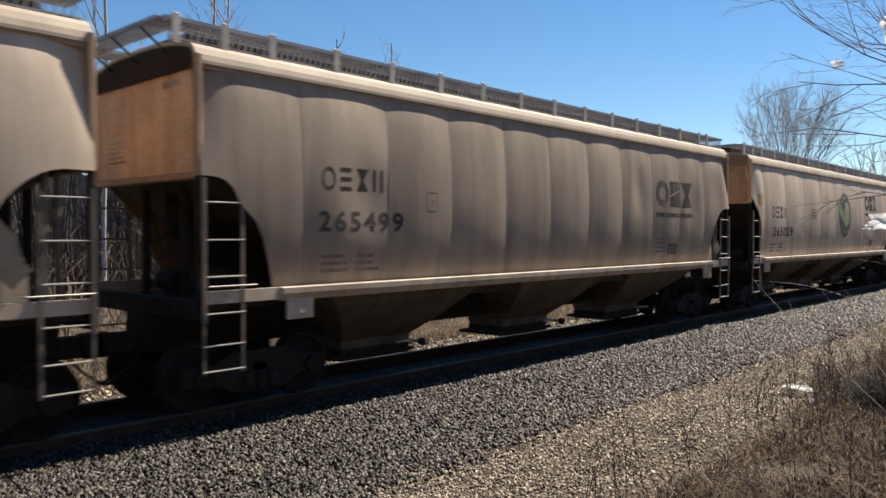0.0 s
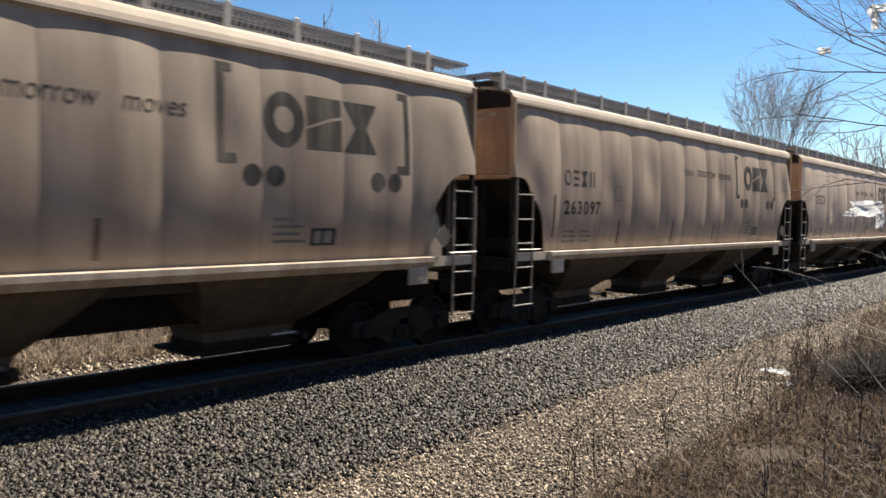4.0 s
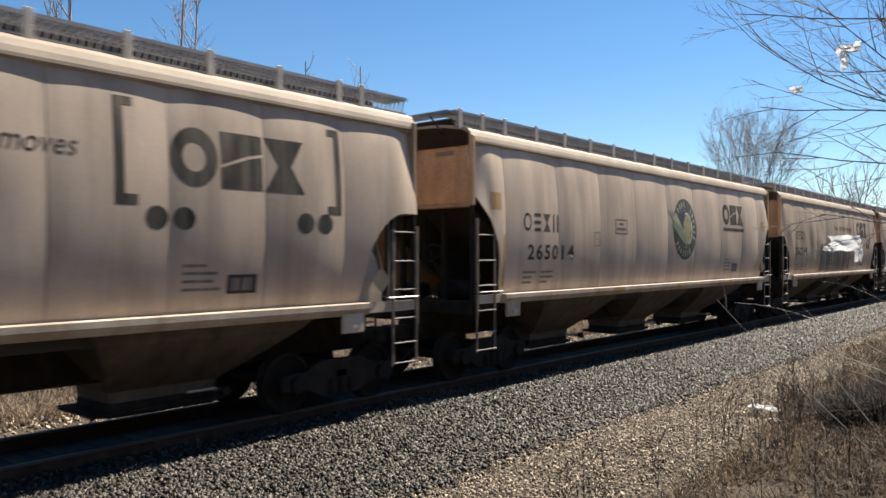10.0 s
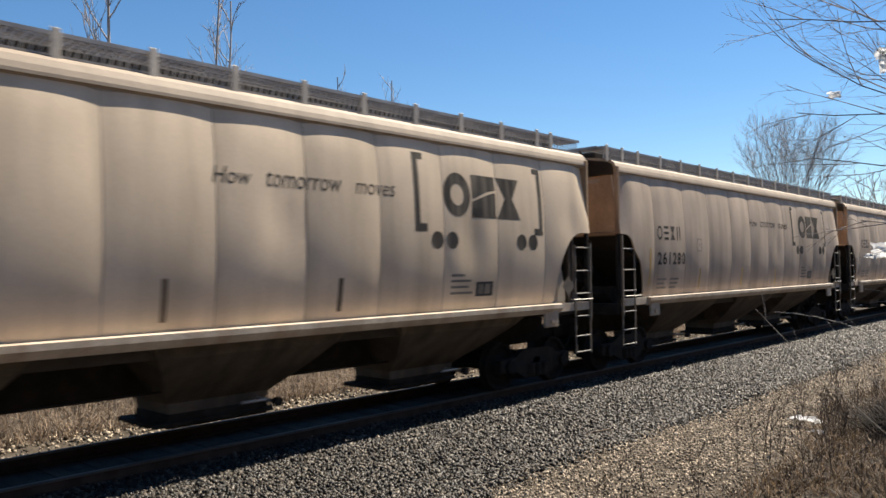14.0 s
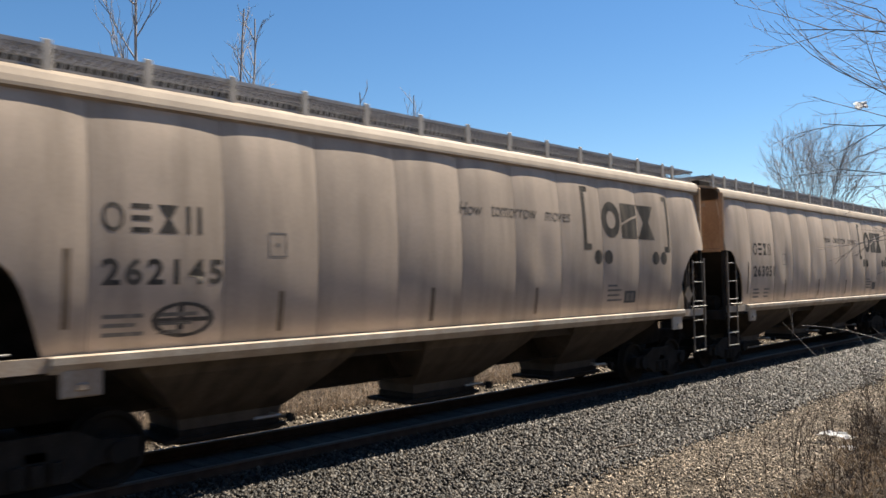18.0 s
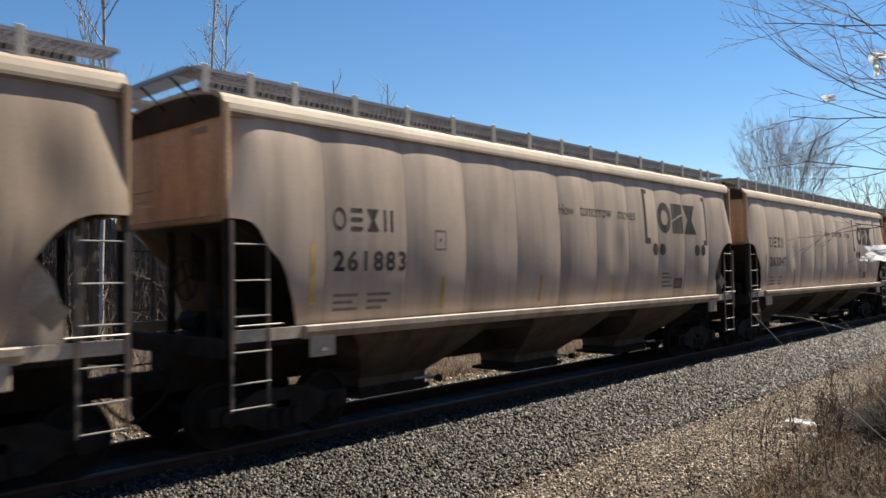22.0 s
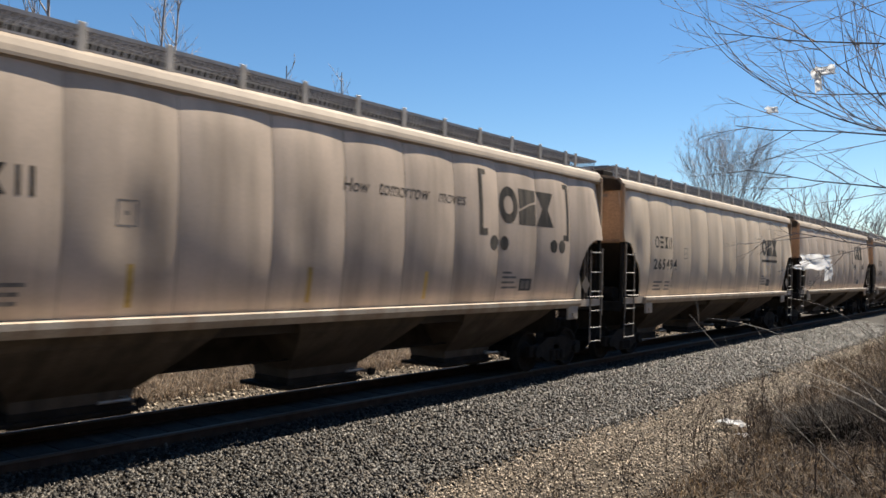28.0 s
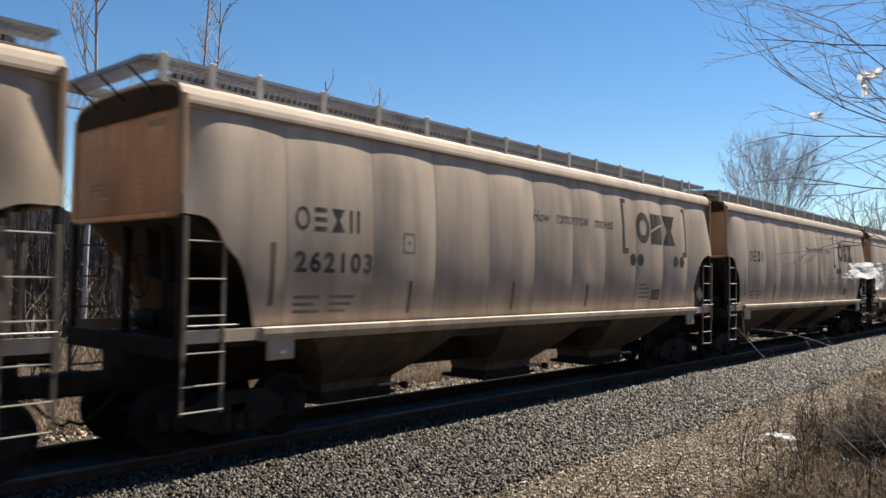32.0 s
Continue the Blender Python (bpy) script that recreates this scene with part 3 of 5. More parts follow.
def paint_on(name, b, seed, y0, z0, wide, high, mat, lift=0.008):
    """Lays a flat drawing over the car's side between y0 and y0 + wide, z0 and z0 + high."""
    dish = dents(seed)
    xs, ys = [v.co.x for v in b.verts], [v.co.y for v in b.verts]
    ax, ay = min(xs), min(ys)
    kx, ky = wide / max(1e-6, max(xs) - ax), high / max(1e-6, max(ys) - ay)
    for v in b.verts:
        v.co = (0, y0 + (v.co.x - ax) * kx, z0 + (v.co.y - ay) * ky)
    cuts = [("y", seam(k)) for k in range(1, PANELS)]
    cuts += [("y", -HALF + 0.1183 * k) for k in range(1, 132)] if wide > 0.15 else []
    cuts += [("z", z0 + 0.16 * k) for k in range(1, 9)] if high > 0.3 else []
    for axis, at in cuts:
        lo, hi = (y0, y0 + wide) if axis == "y" else (z0, z0 + high)
        if lo + 0.005 < at < hi - 0.005:
            bmesh.ops.bisect_plane(b, geom=b.verts[:] + b.edges[:] + b.faces[:], plane_co=(0, at, at), plane_no=(0, 1, 0) if axis == "y" else (0, 0, 1))
    for v in b.verts:
        v.co.x = skin(v.co.y, v.co.z, dish) + lift
    bmesh.ops.triangulate(b, faces=b.faces[:])
    for f in b.faces:
        f.normal_update()
        if f.normal.x < 0:
            f.normal_flip()
    me = bpy.data.meshes.new(name)
    b.to_mesh(me)
    b.free()
    me.materials.append(mat)
    return me


def flat(shapes):
    """A flat drawing out of polygons of 2D points."""
    b = bmesh.new()
    for pts in shapes:
        b.faces.new([b.verts.new((x, y, 0)) for x, y in pts])
    bmesh.ops.remove_doubles(b, verts=b.verts[:], dist=1e-5)
    return b


def ring(cx, cy, rx, ry, hole, n=22, gap=0.0):
    out = []
    for k in range(n):
        a, c = 2 * math.pi * k / n, 2 * math.pi * (k + 1) / n
        out.append([(cx + rx * math.cos(a), cy + ry * math.sin(a)), (cx + rx * math.cos(c), cy + ry * math.sin(c)),
                    (cx + rx * hole * math.cos(c), cy + ry * hole * math.sin(c)), (cx + rx * hole * math.cos(a), cy + ry * hole * math.sin(a))])
    return out


def disc(cx, cy, rx, ry, n=20):
    return [[(cx + rx * math.cos(2 * math.pi * k / n), cy + ry * math.sin(2 * math.pi * k / n)) for k in range(n)]]


def bar(x0, x1, y0, y1):
    return [[(x0, y0), (x1, y0), (x1, y1), (x0, y1)]]


def emblem_shapes():
    """Three heavy plain shapes, each 1 wide and 1 high: a ring, a notched block and a waisted block."""
    return (ring(0.5, 0.5, 0.5, 0.5, 0.50),
            [[(0, 0.0), (1, 0.0), (1, 0.62), (0.66, 0.56), (0, 0.36)], [(0.02, 0.42), (0.64, 0.62), (1, 0.68), (1, 1.0), (0, 1.0)]],
            [[(0, 0), (1, 0), (0.66, 0.5), (0.34, 0.5)], [(0.34, 0.5), (0.66, 0.5), (1, 1), (0, 1)]])


def mark_blocks():
    """Plain shapes that stand for the owner's mark: a ring, stacked bars, an hourglass and two posts."""
    out = ring(0.37, 0.5, 0.37, 0.5, 0.72)
    out += bar(1.0, 1.68, 0.0, 0.18) + bar(1.0, 1.68, 0.41, 0.59) + bar(1.0, 1.68, 0.82, 1.0)
    out += [[(1.95, 0), (2.7, 0), (2.40, 0.5), (2.25, 0.5)], [(2.25, 0.5), (2.40, 0.5), (2.7, 1), (1.95, 1)]]
    return out + bar(3.0, 3.16, 0.0, 1.0) + bar(3.44, 3.6, 0.0, 1.0)


RED_STENCIL = material("faded_red_stencil", (0.25, 0.14, 0.10), 0.8, vary=0.3, scale=2, fine=30, bump=0.02)
FADED_TAPE = material("grimy_reflector_tape", (0.16, 0.115, 0.075), 0.7, vary=0.3, scale=3, fine=30, bump=0.02, spread=0.3)
PALE_SPRAY = material("pale_spray_paint", (0.55, 0.53, 0.52), 0.7, vary=0.3, scale=4, fine=30, bump=0.02)
COB = material("faded_yellow_green_paint", (0.36, 0.33, 0.15), 0.7, vary=0.3, scale=6, fine=40, bump=0.02)
LEAF = material("grey_green_paint", (0.20, 0.24, 0.14), 0.7, vary=0.3, scale=4, fine=30, bump=0.02)
GREEN = material("dull_green_emblem", (0.04, 0.044, 0.034), 0.7, vary=0.3, scale=3, fine=30, bump=0.03, dirt=(0.2, 0.17, 0.12), dirt_amount=0.4)
OLIVE = material("pale_olive_emblem", (0.30, 0.31, 0.20), 0.7, vary=0.3, scale=3, fine=30, bump=0.03)
ORANGE = material("faded_orange_patch", (0.42, 0.25, 0.10), 0.7, vary=0.2, scale=3, fine=30, bump=0.03)
YELLOW = material("yellow_reflector_tape", (0.50, 0.33, 0.09), 0.5, vary=0.25, scale=3, fine=30, bump=0.02, spread=0.25)
WHITE = material("dusty_white_paint", (0.66, 0.63, 0.57), 0.6, vary=0.15, scale=3, fine=30, bump=0.02)
SPRAY_BLACK = material("black_spray_paint", (0.022, 0.024, 0.028), 0.5, vary=0.3, scale=3, fine=30, bump=0.02)
SPRAY_BLUE = material("dark_blue_spray_paint", (0.125, 0.120, 0.125), 0.6, vary=0.35, scale=3, fine=30, bump=0.02)


def dress(car, seed, style, number, extras, rng):
    """The lettering and marks of one car."""
    body = [c for c in car.children if c.name.startswith("body")][0]
    h = HALF

    def mark(name, b, y, z, w, hi, mat, label="", lift=0.005):
        key = (name, style, seed, y, z, w, hi, mat.name)
        if name in ("car_number", "spray_scrawl") or key not in PAINTED:
            PAINTED[key] = paint_on(name, b, seed, y, z, w, hi, mat, lift * 0.36)
        else:
            b.free()
        ob = part(name, PAINTED[key], mat, body, label)
        if name in ("stencil_text", "owner_mark", "slogan_word", "emblem_ticks"):
            ob["kind"] = "stuff"

    sloped = style == "sloped"
    ny = -h + (1.51 if sloped else 1.85 if style == "plain" else 1.68)
    mark("owner_mark", flat(mark_blocks()), ny, 2.56 if sloped else 2.68, 1.30 if sloped else 1.18, 0.36 if sloped else 0.33, INK, "dark owner mark of plain shapes")
    if number:
        mark("car_number", number_drawing(number), ny + (0.14 if sloped else -0.07 if style == "plain" else 0.0), 2.08 if not sloped else 1.98, 1.77 if sloped else 1.66 if style == "plain" else 1.46, 0.31 if not sloped else 0.32, INK, "dark car number")
    rows = []
    for k in range(3):
        rows += bar(0, rng.uniform(0.35, 0.6), k * 0.12, k * 0.12 + 0.055) + bar(0.75, 0.75 + rng.uniform(0.3, 0.6), k * 0.12, k * 0.12 + 0.055)
    mark("stencil_text", flat(rows), ny + 0.02, 1.51, 1.12, 0.25, INK_THIN)
    mark("stencil_box", flat(bar(0, 1, 0, 0.06) + bar(0, 1, 0.94, 1) + bar(0, 0.07, 0.06, 0.94) + bar(0.93, 1, 0.06, 0.94) + bar(0.4, 0.6, 0.42, 0.58)), ny + (2.80 if sloped else 2.11), 2.28 if sloped else 2.42, 0.27, 0.32, INK_THIN)
    mark("stencil_text", flat(bar(0, 1, 0, 0.12) + bar(0, 0.8, 0.3, 0.42) + bar(0, 0.9, 0.6, 0.72) + bar(0, 0.6, 0.88, 1)), h - 4.3, 1.62, 0.55, 0.34, INK_THIN)
    mark("stencil_panel", flat(bar(0, 1, 0, 1)), h - 3.66, 1.57, 0.47, 0.25, SPRAY_BLACK, "small black consolidated stencil panel")
    mark("stencil_window", flat(bar(0, 0.42, 0, 1) + bar(0.55, 1, 0, 1)), h - 3.60, 1.61, 0.33, 0.17, INK_THIN, lift=0.009)
    if style in ("sloped", "plain"):
        lx, step = (h - 4.45, 0.61) if sloped else (h - 4.34, 0.67)
        for k, shape in enumerate(emblem_shapes()):
            mark("emblem_shape", flat(shape), lx + k * step, 3.02 if sloped else 2.72, step - 0.04, 0.62, INK)
        mark("emblem_underline", flat(bar(0, 1, 0, 1)), lx, 2.82 if sloped else 2.47, 3 * step - 0.03, 0.10, INK)
        if style == "sloped":
            mark("emblem_ring", flat(ring(0, 0, 1, 1, 0.62, 32)), h - 8.14, 1.95, 1.60, 1.68, GREEN, "round dark green emblem")
            mark("emblem_centre", flat(disc(0, 0, 1, 1, 24)), h - 7.86, 2.28, 1.04, 1.02, SPRAY_BLACK)
            cx, cz = h - 7.34, 2.79
            ticks = []
            for k in range(26):
                a = math.pi * (0.12 + 2 * k / 26)
                if k % 9 not in (3, 4):
                    ticks.append([(math.cos(a + d) * q, math.sin(a + d) * q) for d, q in ((-0.05, 0.72), (0.05, 0.72), (0.045, 0.92), (-0.045, 0.92))])
            mark("emblem_ticks", flat(ticks), cx - 0.74, cz - 0.76, 1.48, 1.52, OLIVE, lift=0.007)
            mark("emblem_cob", flat(disc(0, 0, 1, 1, 20)), cx - 0.12, cz - 0.40, 0.52, 0.80, COB, "faded yellow-green cob shape", lift=0.008)
            moon = []
            for k in range(10):
                a, c = math.pi * (0.62 - 1.0 * k / 10), math.pi * (0.62 - 1.0 * (k + 1) / 10)
                moon.append([(math.cos(a), math.sin(a)), (math.cos(c), math.sin(c)), (0.86 * math.cos(c), 0.9 * math.sin(c)), (0.86 * math.cos(a), 0.9 * math.sin(a))])
            mark("emblem_crescent", flat(moon), cx - 0.02, cz - 0.42, 0.52, 0.88, WHITE, lift=0.009)
            for n, (up, low, mat) in enumerate((((0.0, 0.72), 0.0, OLIVE), ((-0.05, 0.42), -0.16, LEAF))):
                leaf, under = [], []
                for k in range(9):
                    u = k / 8
                    x, z = u, up[1] * (1 - u) ** 0.6 * (1 - 0.25 * u) - 0.35 * u * u + up[0]
                    w = 0.19 * math.sin(math.pi * min(1, u * 0.92 + 0.04)) ** 0.7
                    leaf.append((x, z + w))
                    under.append((x, z - w))
                mark("emblem_leaf", flat([[leaf[k], leaf[k + 1], under[k + 1], under[k]] for k in range(8)]), cx - 1.0 + 0.16 * n, cz - 0.42 - 0.1 * n, 1.05 - 0.1 * n, 0.92 - 0.22 * n, mat, "pale green leaf shape", lift=0.0105 + 0.0015 * n)
            mark("orange_patch", flat(bar(0, 1, 0, 1)), -h + 0.46, 2.93, 0.32, 0.33, ORANGE, "faded orange square patch")
            mark("orange_patch", flat(bar(0, 1, 0, 1)), h - 0.98, 2.90, 0.32, 0.31, ORANGE, "faded orange square patch")
            mark("notice_frame", flat(bar(0, 1, 0, 0.08) + bar(0, 1, 0.92, 1) + bar(0, 0.05, 0.08, 0.92) + bar(0.95, 1, 0.08, 0.92) + bar(0.3, 0.7, 0.6, 0.75) + bar(0.12, 0.88, 0.25, 0.42)), -h + 5.33, 2.58, 0.60, 0.35, RED_STENCIL, "small framed reddish notice")
            mark("reflector_tape", flat(bar(0, 1, 0, 1)), -h + 0.84, 1.47, 0.085, 0.99, YELLOW, "yellow reflector tape")
            mark("reflector_tape", flat(bar(0, 1, 0, 1)), h - 1.36, 1.62, 0.17, 0.52, YELLOW, "yellow reflector tape")
            for y in (5.15, 8.7, 12.2):
                part("sill_tape", Form().box(1.676, 1.679, -h + y, -h + y + 0.5, 1.262, 1.33), YELLOW, body, "orange reflector tape on the sill")
    else:
        for k, (y, w, hi) in enumerate(((7.42, 0.57, 0.22), (8.22, 1.27, 0.21), (9.74, 0.82, 0.17))):
            mark("slogan_word", drawing(SLOGAN[k]), -h + y, 3.17, w, hi, INK, "slanted thin dark slogan lettering")
        for y, a in ((h - 5.17, 1), (h - 1.98, -1)):
            k = bar(0, 0.42, 0, 1) if a > 0 else bar(0.58, 1, 0, 1)
            k += (bar(0.42, 1, 0, 0.10) + bar(0.42, 0.85, 0.92, 1.0)) if a > 0 else (bar(0, 0.58, 0, 0.10) + bar(0.15, 0.58, 0.92, 1.0))
            mark("emblem_bracket", flat(k), y, 2.66, 0.28, 1.27, INK)
        for k, shape in enumerate(emblem_shapes()):
            mark("emblem_shape", flat(shape), h - 4.47 + k * 0.70, 2.93, 0.66, 0.74, INK)
        tape = YELLOW if "tape" in extras else FADED_TAPE
        for y, z, tall in ((1.27, 1.62, 0.86), (3.95, 1.46, 0.52), (6.75, 1.46, 0.52), (9.42, 1.46, 0.48)):
            mark("reflector_tape", flat(bar(0, 1, 0, 1)), -h + y, z, 0.085, tall, tape, "yellow reflector tape" if tape == YELLOW else "grimy reflector tape")
        for y in (h - 4.80, h - 4.44, h - 2.54, h - 2.18):
            mark("emblem_dot", flat(disc(0, 0, 1, 1, 16)), y, 2.38, 0.30, 0.29, INK)
    # hazard placard holder by the ladder
    part("placard", Form().prism([(0, -0.2), (0.2, 0), (0, 0.2), (-0.2, 0)], "x", 0, 0.012), STILE_PAINT, body, "grey diamond placard holder", m=pose(1.60, h - 0.86, 1.68))
    for what in extras:
        if what == "blocks":
            x = -3.0
            for w, hi in ((1.0, 1.0), (1.05, 0.96), (0.55, 0.9), (1.05, 0.97), (1.0, 0.92), (0.5, 0.85)):
                s = [[(0, 0), (1, 0.03), (0.96, 1), (0.6, 0.95), (0.52, 0.55), (0.4, 0.97), (0.04, 0.92)] if w > 0.9 else [(0, 0), (1, 0), (0.95, 1), (0.1, 0.97)]]
                mark("spray_block", flat(s), x, 1.40, w * 0.96, 1.2 * hi, SPRAY_BLACK, "large black spray-painted block shape")
                x += w * 1.0
        elif what == "bubbles":
            # rounded overlapping letter-like bodies with thin pale contours, none of them a word
            way, x = random.Random(5), 0.0
            for k in range(8):
                w = way.uniform(0.52, 0.72)
                lo, hi = way.uniform(0, 0.06), way.uniform(0.9, 1.08)
                for z, rr in ((lo + 0.30, 0.30), (hi - 0.30, 0.30)):
                    q = z + way.uniform(-0.02, 0.02)
                    blob = [(0.5 * w + 0.56 * w * math.cos(a) * (1 + 0.1 * math.sin(3 * a + k)), q + rr * math.sin(a)) for a in [2 * math.pi * i / 22 for i in range(22)]]
                    mark("spray_body", flat([blob]), -5.75 + x, 1.33 + (q - rr) * 1.05, w * 1.1, rr * 2.1, SPRAY_BLUE, "dark blue-grey spray-painted rounded body", 0.004 + 0.0006 * k)
                    arc = []
                    for i in range(13):
                        a, c = math.pi * (0.15 * (k % 2) + i / 14), math.pi * (0.15 * (k % 2) + (i + 1) / 14)
                        arc.append([(math.cos(a), math.sin(a)), (math.cos(c), math.sin(c)), (0.92 * math.cos(c), 0.92 * math.sin(c)), (0.92 * math.cos(a), 0.92 * math.sin(a))])
                    mark("spray_contour", flat(arc), -5.70 + x, 1.36 + q * 1.05, w * 0.98, rr * 0.98, PALE_SPRAY, "thin pale spray contour", 0.009 + 0.0006 * k)
                x += w * 0.93
        elif what == "scrawl":
            s, x = [], 0.0
            for k in range(14):
                s += [[(x, rng.uniform(0, 0.2)), (x + 0.05, 0.0), (x + rng.uniform(0.1, 0.35), rng.uniform(0.7, 1)), (x + 0.2, 0.9)]]
                s += bar(x, x + 0.25, 0.3 + 0.3 * (k % 3) / 3, 0.36 + 0.3 * (k % 3) / 3)
                x += rng.uniform(0.28, 0.42)
            mark("spray_scrawl", flat(s), -4.3, 1.5, 4.6, 0.55, INK_THIN, "dark scrawled spray lines")
        elif what == "sketch":
            # thin sprayed lines: half a wheel with its hub over two long waves
            arc = []
            for i in range(16):
                a, c = math.pi * i / 16, math.pi * (i + 1) / 16
                arc.append([(math.cos(a), math.sin(a)), (math.cos(c), math.sin(c)), (0.94 * math.cos(c), 0.94 * math.sin(c)), (0.94 * math.cos(a), 0.94 * math.sin(a))])
            mark("spray_scrawl", flat(arc), h - 3.27, 1.78, 0.80, 0.42, INK_THIN, "thin sprayed half wheel")
            mark("spray_hub", flat(ring(0, 0, 1, 1, 0.5, 14)), h - 2.94, 1.73, 0.13, 0.13, INK, "small sprayed hub")
            for k in range(2):
                wave = [(i / 20, 0.5 + 0.45 * math.sin(i * 0.33 + k * 1.4)) for i in range(21)]
                mark("spray_wave", flat([[p, q, (q[0], q[1] - 0.09), (p[0], p[1] - 0.09)] for p, q in zip(wave, wave[1:])]), h - 3.5 + 0.25 * k, 1.42 + 0.08 * k, 1.5, 0.34, INK_THIN, "thin sprayed wavy line")
        elif what == "scrawl_small":
            s = ring(0.5, 0.5, 0.5, 0.4, 0.8, 16) + bar(0.1, 0.9, 0.45, 0.55) + bar(0.4, 0.5, 0.1, 0.9)
            mark("spray_scrawl", flat(s), -h + 2.25, 1.46, 0.8, 0.42, INK, "small dark sprayed oval")


# Kinds of car from the first to pass to the last: a style, its number where it can be read, and what else is painted on it.
CARS = [
    ("slogan", "", ()), ("plain", "265499", ()), ("sloped", "265029", ()), ("slogan", "261521", ("tape",)), ("sloped", "265125", ("bubbles",)), ("slogan", "263073", ()),
    ("slogan", "263097", ()), ("slogan", "", ()), ("slogan", "", ()), ("slogan", "262099", ()), ("sloped", "", ()), ("slogan", "262840", ()),
    ("slogan", "261733", ()), ("sloped", "265014", ()), ("slogan", "262249", ("blocks", "tape")), ("slogan", "261587", ("tape",)), ("slogan", "263013", ()), ("slogan", "263812", ()),
    ("slogan", "261280", ("tape",)), ("slogan", "", ()), ("slogan", "", ()), ("slogan", "262086", ()), ("slogan", "262145", ("scrawl_small",)), ("slogan", "263051", ()),
    ("slogan", "262722", ()), ("slogan", "261770", ("scrawl", "sketch")), ("slogan", "", ("tape",)), ("slogan", "261883", ("tape",)), ("slogan", "263047", ()), ("slogan", "", ("tape",)),
    ("slogan", "263039", ()), ("slogan", "261871", ("tape",)), ("slogan", "262710", ()), ("slogan", "", ("scrawl_small",)), ("slogan", "", ("tape",)), ("plain", "265494", ()),
    ("slogan", "", ()), ("slogan", "261339", ()), ("plain", "265462", ()), ("slogan", "262103", ()), ("slogan", "", ()), ("slogan", "", ()), ("slogan", "", ()),
]
# Where each car's leading corner stands along the track at the start, and how far the train has rolled by each second.
PLACES = [-12.52, 4.90, 22.77, 40.69, 58.41, 76.63, 93.96, 111.30, 128.67, 146.04, 163.93, 182.10, 199.48, 217.20, 235.36, 252.74, 270.16, 287.59, 305.00, 322.46, 339.90, 357.34, 374.78, 392.20, 409.65, 427.06, 444.60, 462.03, 479.44, 496.97, 514.40, 531.79, 549.33, 566.71, 584.10, 601.50, 619.04, 636.67, 654.21, 671.78, 689.18, 706.60, 724.01]
RUN = [
    (0, 0.00), (1, 20.11), (2, 41.20), (3, 60.99), (3.5, 71.33), (4, 82.26),
    (4.5, 92.63), (5.5, 113.23), (6.5, 134.04), (7, 144.57), (8, 164.69), (9, 186.03),
    (10, 206.21), (11, 227.44), (12, 248.38), (13, 268.62), (14, 289.99), (14.5, 300.45),
    (15.5, 321.08), (16.5, 342.16), (17, 352.08), (18, 373.10), (18.5, 384.05), (19, 394.62),
    (20, 414.83), (21, 436.44), (21.5, 446.79), (22, 456.71), (22.5, 467.24), (23, 478.27),
    (23.5, 488.78), (24, 499.32), (24.5, 509.23), (25, 519.70), (25.5, 530.86), (26, 541.31),
    (26.5, 551.21), (27.5, 572.56), (28.5, 593.59), (29, 603.52), (30, 625.32), (31, 646.36),
    (32, 666.91),
]
TRAIN = []
TONES = "pdmmmdbpmpmmmmbbbcmmmpmppmbmppbpmmpcpmbmmpm"       # pale, mid, brownish, cream or dark paint


def build_train():
    rng = random.Random(4)
    kinds = {"p": (11, False, GREY_PAINT), "m": (12, False, MID_PAINT), "b": (13, False, BROWN_PAINT), "c": (14, False, CREAM_PAINT), "d": (15, False, DARK_PAINT), "s": (21, True, GREY_PAINT)}
    first_of = {key: build_car(*kind) for key, kind in kinds.items()}
    used = set()
    for (style, number, extras), tone, y in zip(CARS, TONES, PLACES):
        key = "s" if style == "sloped" else tone
        seed, first = kinds[key][0], first_of[key]
        measure_for(style == "sloped")
        m = pose(0, y + HALF, 0)
        if seed in used:
            car = copy_thing(first, m)
            for c in list(car.children_recursive):
                if "mark" in c:
                    bpy.data.objects.remove(c)
        else:
            car = first
            car.matrix_basis = m
            used.add(seed)
        TRAIN.append((car, seed, y + HALF, style, number, extras))
    for car, seed, y, style, number, extras in TRAIN:
        measure_for(style == "sloped")
        dress(car, seed, style, number, extras, rng)
        what = {"slogan": "grey covered hopper car with bracketed dark emblem and slogan", "plain": "grey covered hopper car with underlined dark emblem", "sloped": "grey covered hopper car with round green emblem"}[style]
        if "blocks" in extras:
            what = "grey covered hopper car with large black spray paint"
        elif "bubbles" in extras:
            what = "grey covered hopper car with blue spray-painted bubbles"
        elif "tape" in extras:
            what = "grey covered hopper car with yellow reflector tape strips"
        elif "scrawl" in extras:
            what = "grey covered hopper car with dark scrawled spray lines"
        tagged(car, what)


build_train()


# ---- ground and track ----
def height(x, y):
    """The ground: ballast shoulder, gravel strip, banks on both sides, and an added unseen hill."""
    n = noise.noise(Vector((x * 0.25, y * 0.25, 3.1))) * 0.10 + noise.noise(Vector((x * 0.9, y * 0.9, 7.7))) * 0.03
    a = abs(x)
    if x > -1.5:
        z = -0.50 - 0.1444 * min(1.8, max(0.0, x - 1.8))
    else:
        z = -0.50 - 0.30 * min(1.2, -1.5 - x)
    if x > 6.0:
        z += 0.9 * min(1.0, (x - 6.0) / 4.2) ** 1.5
    # Unseen hill behind the camera, added to block low sky and bounce warm light.
    if x > 14:
        z += 15.0 * min(1.0, (x - 14.0) / 26.0) ** 1.2
    if x < -5:
        z += 0.5 * min(1.0, (-5 - x) / 8)
    k = min(1.0, max(0.0, (a - 2.5) / 2.0))
    return z + n * k


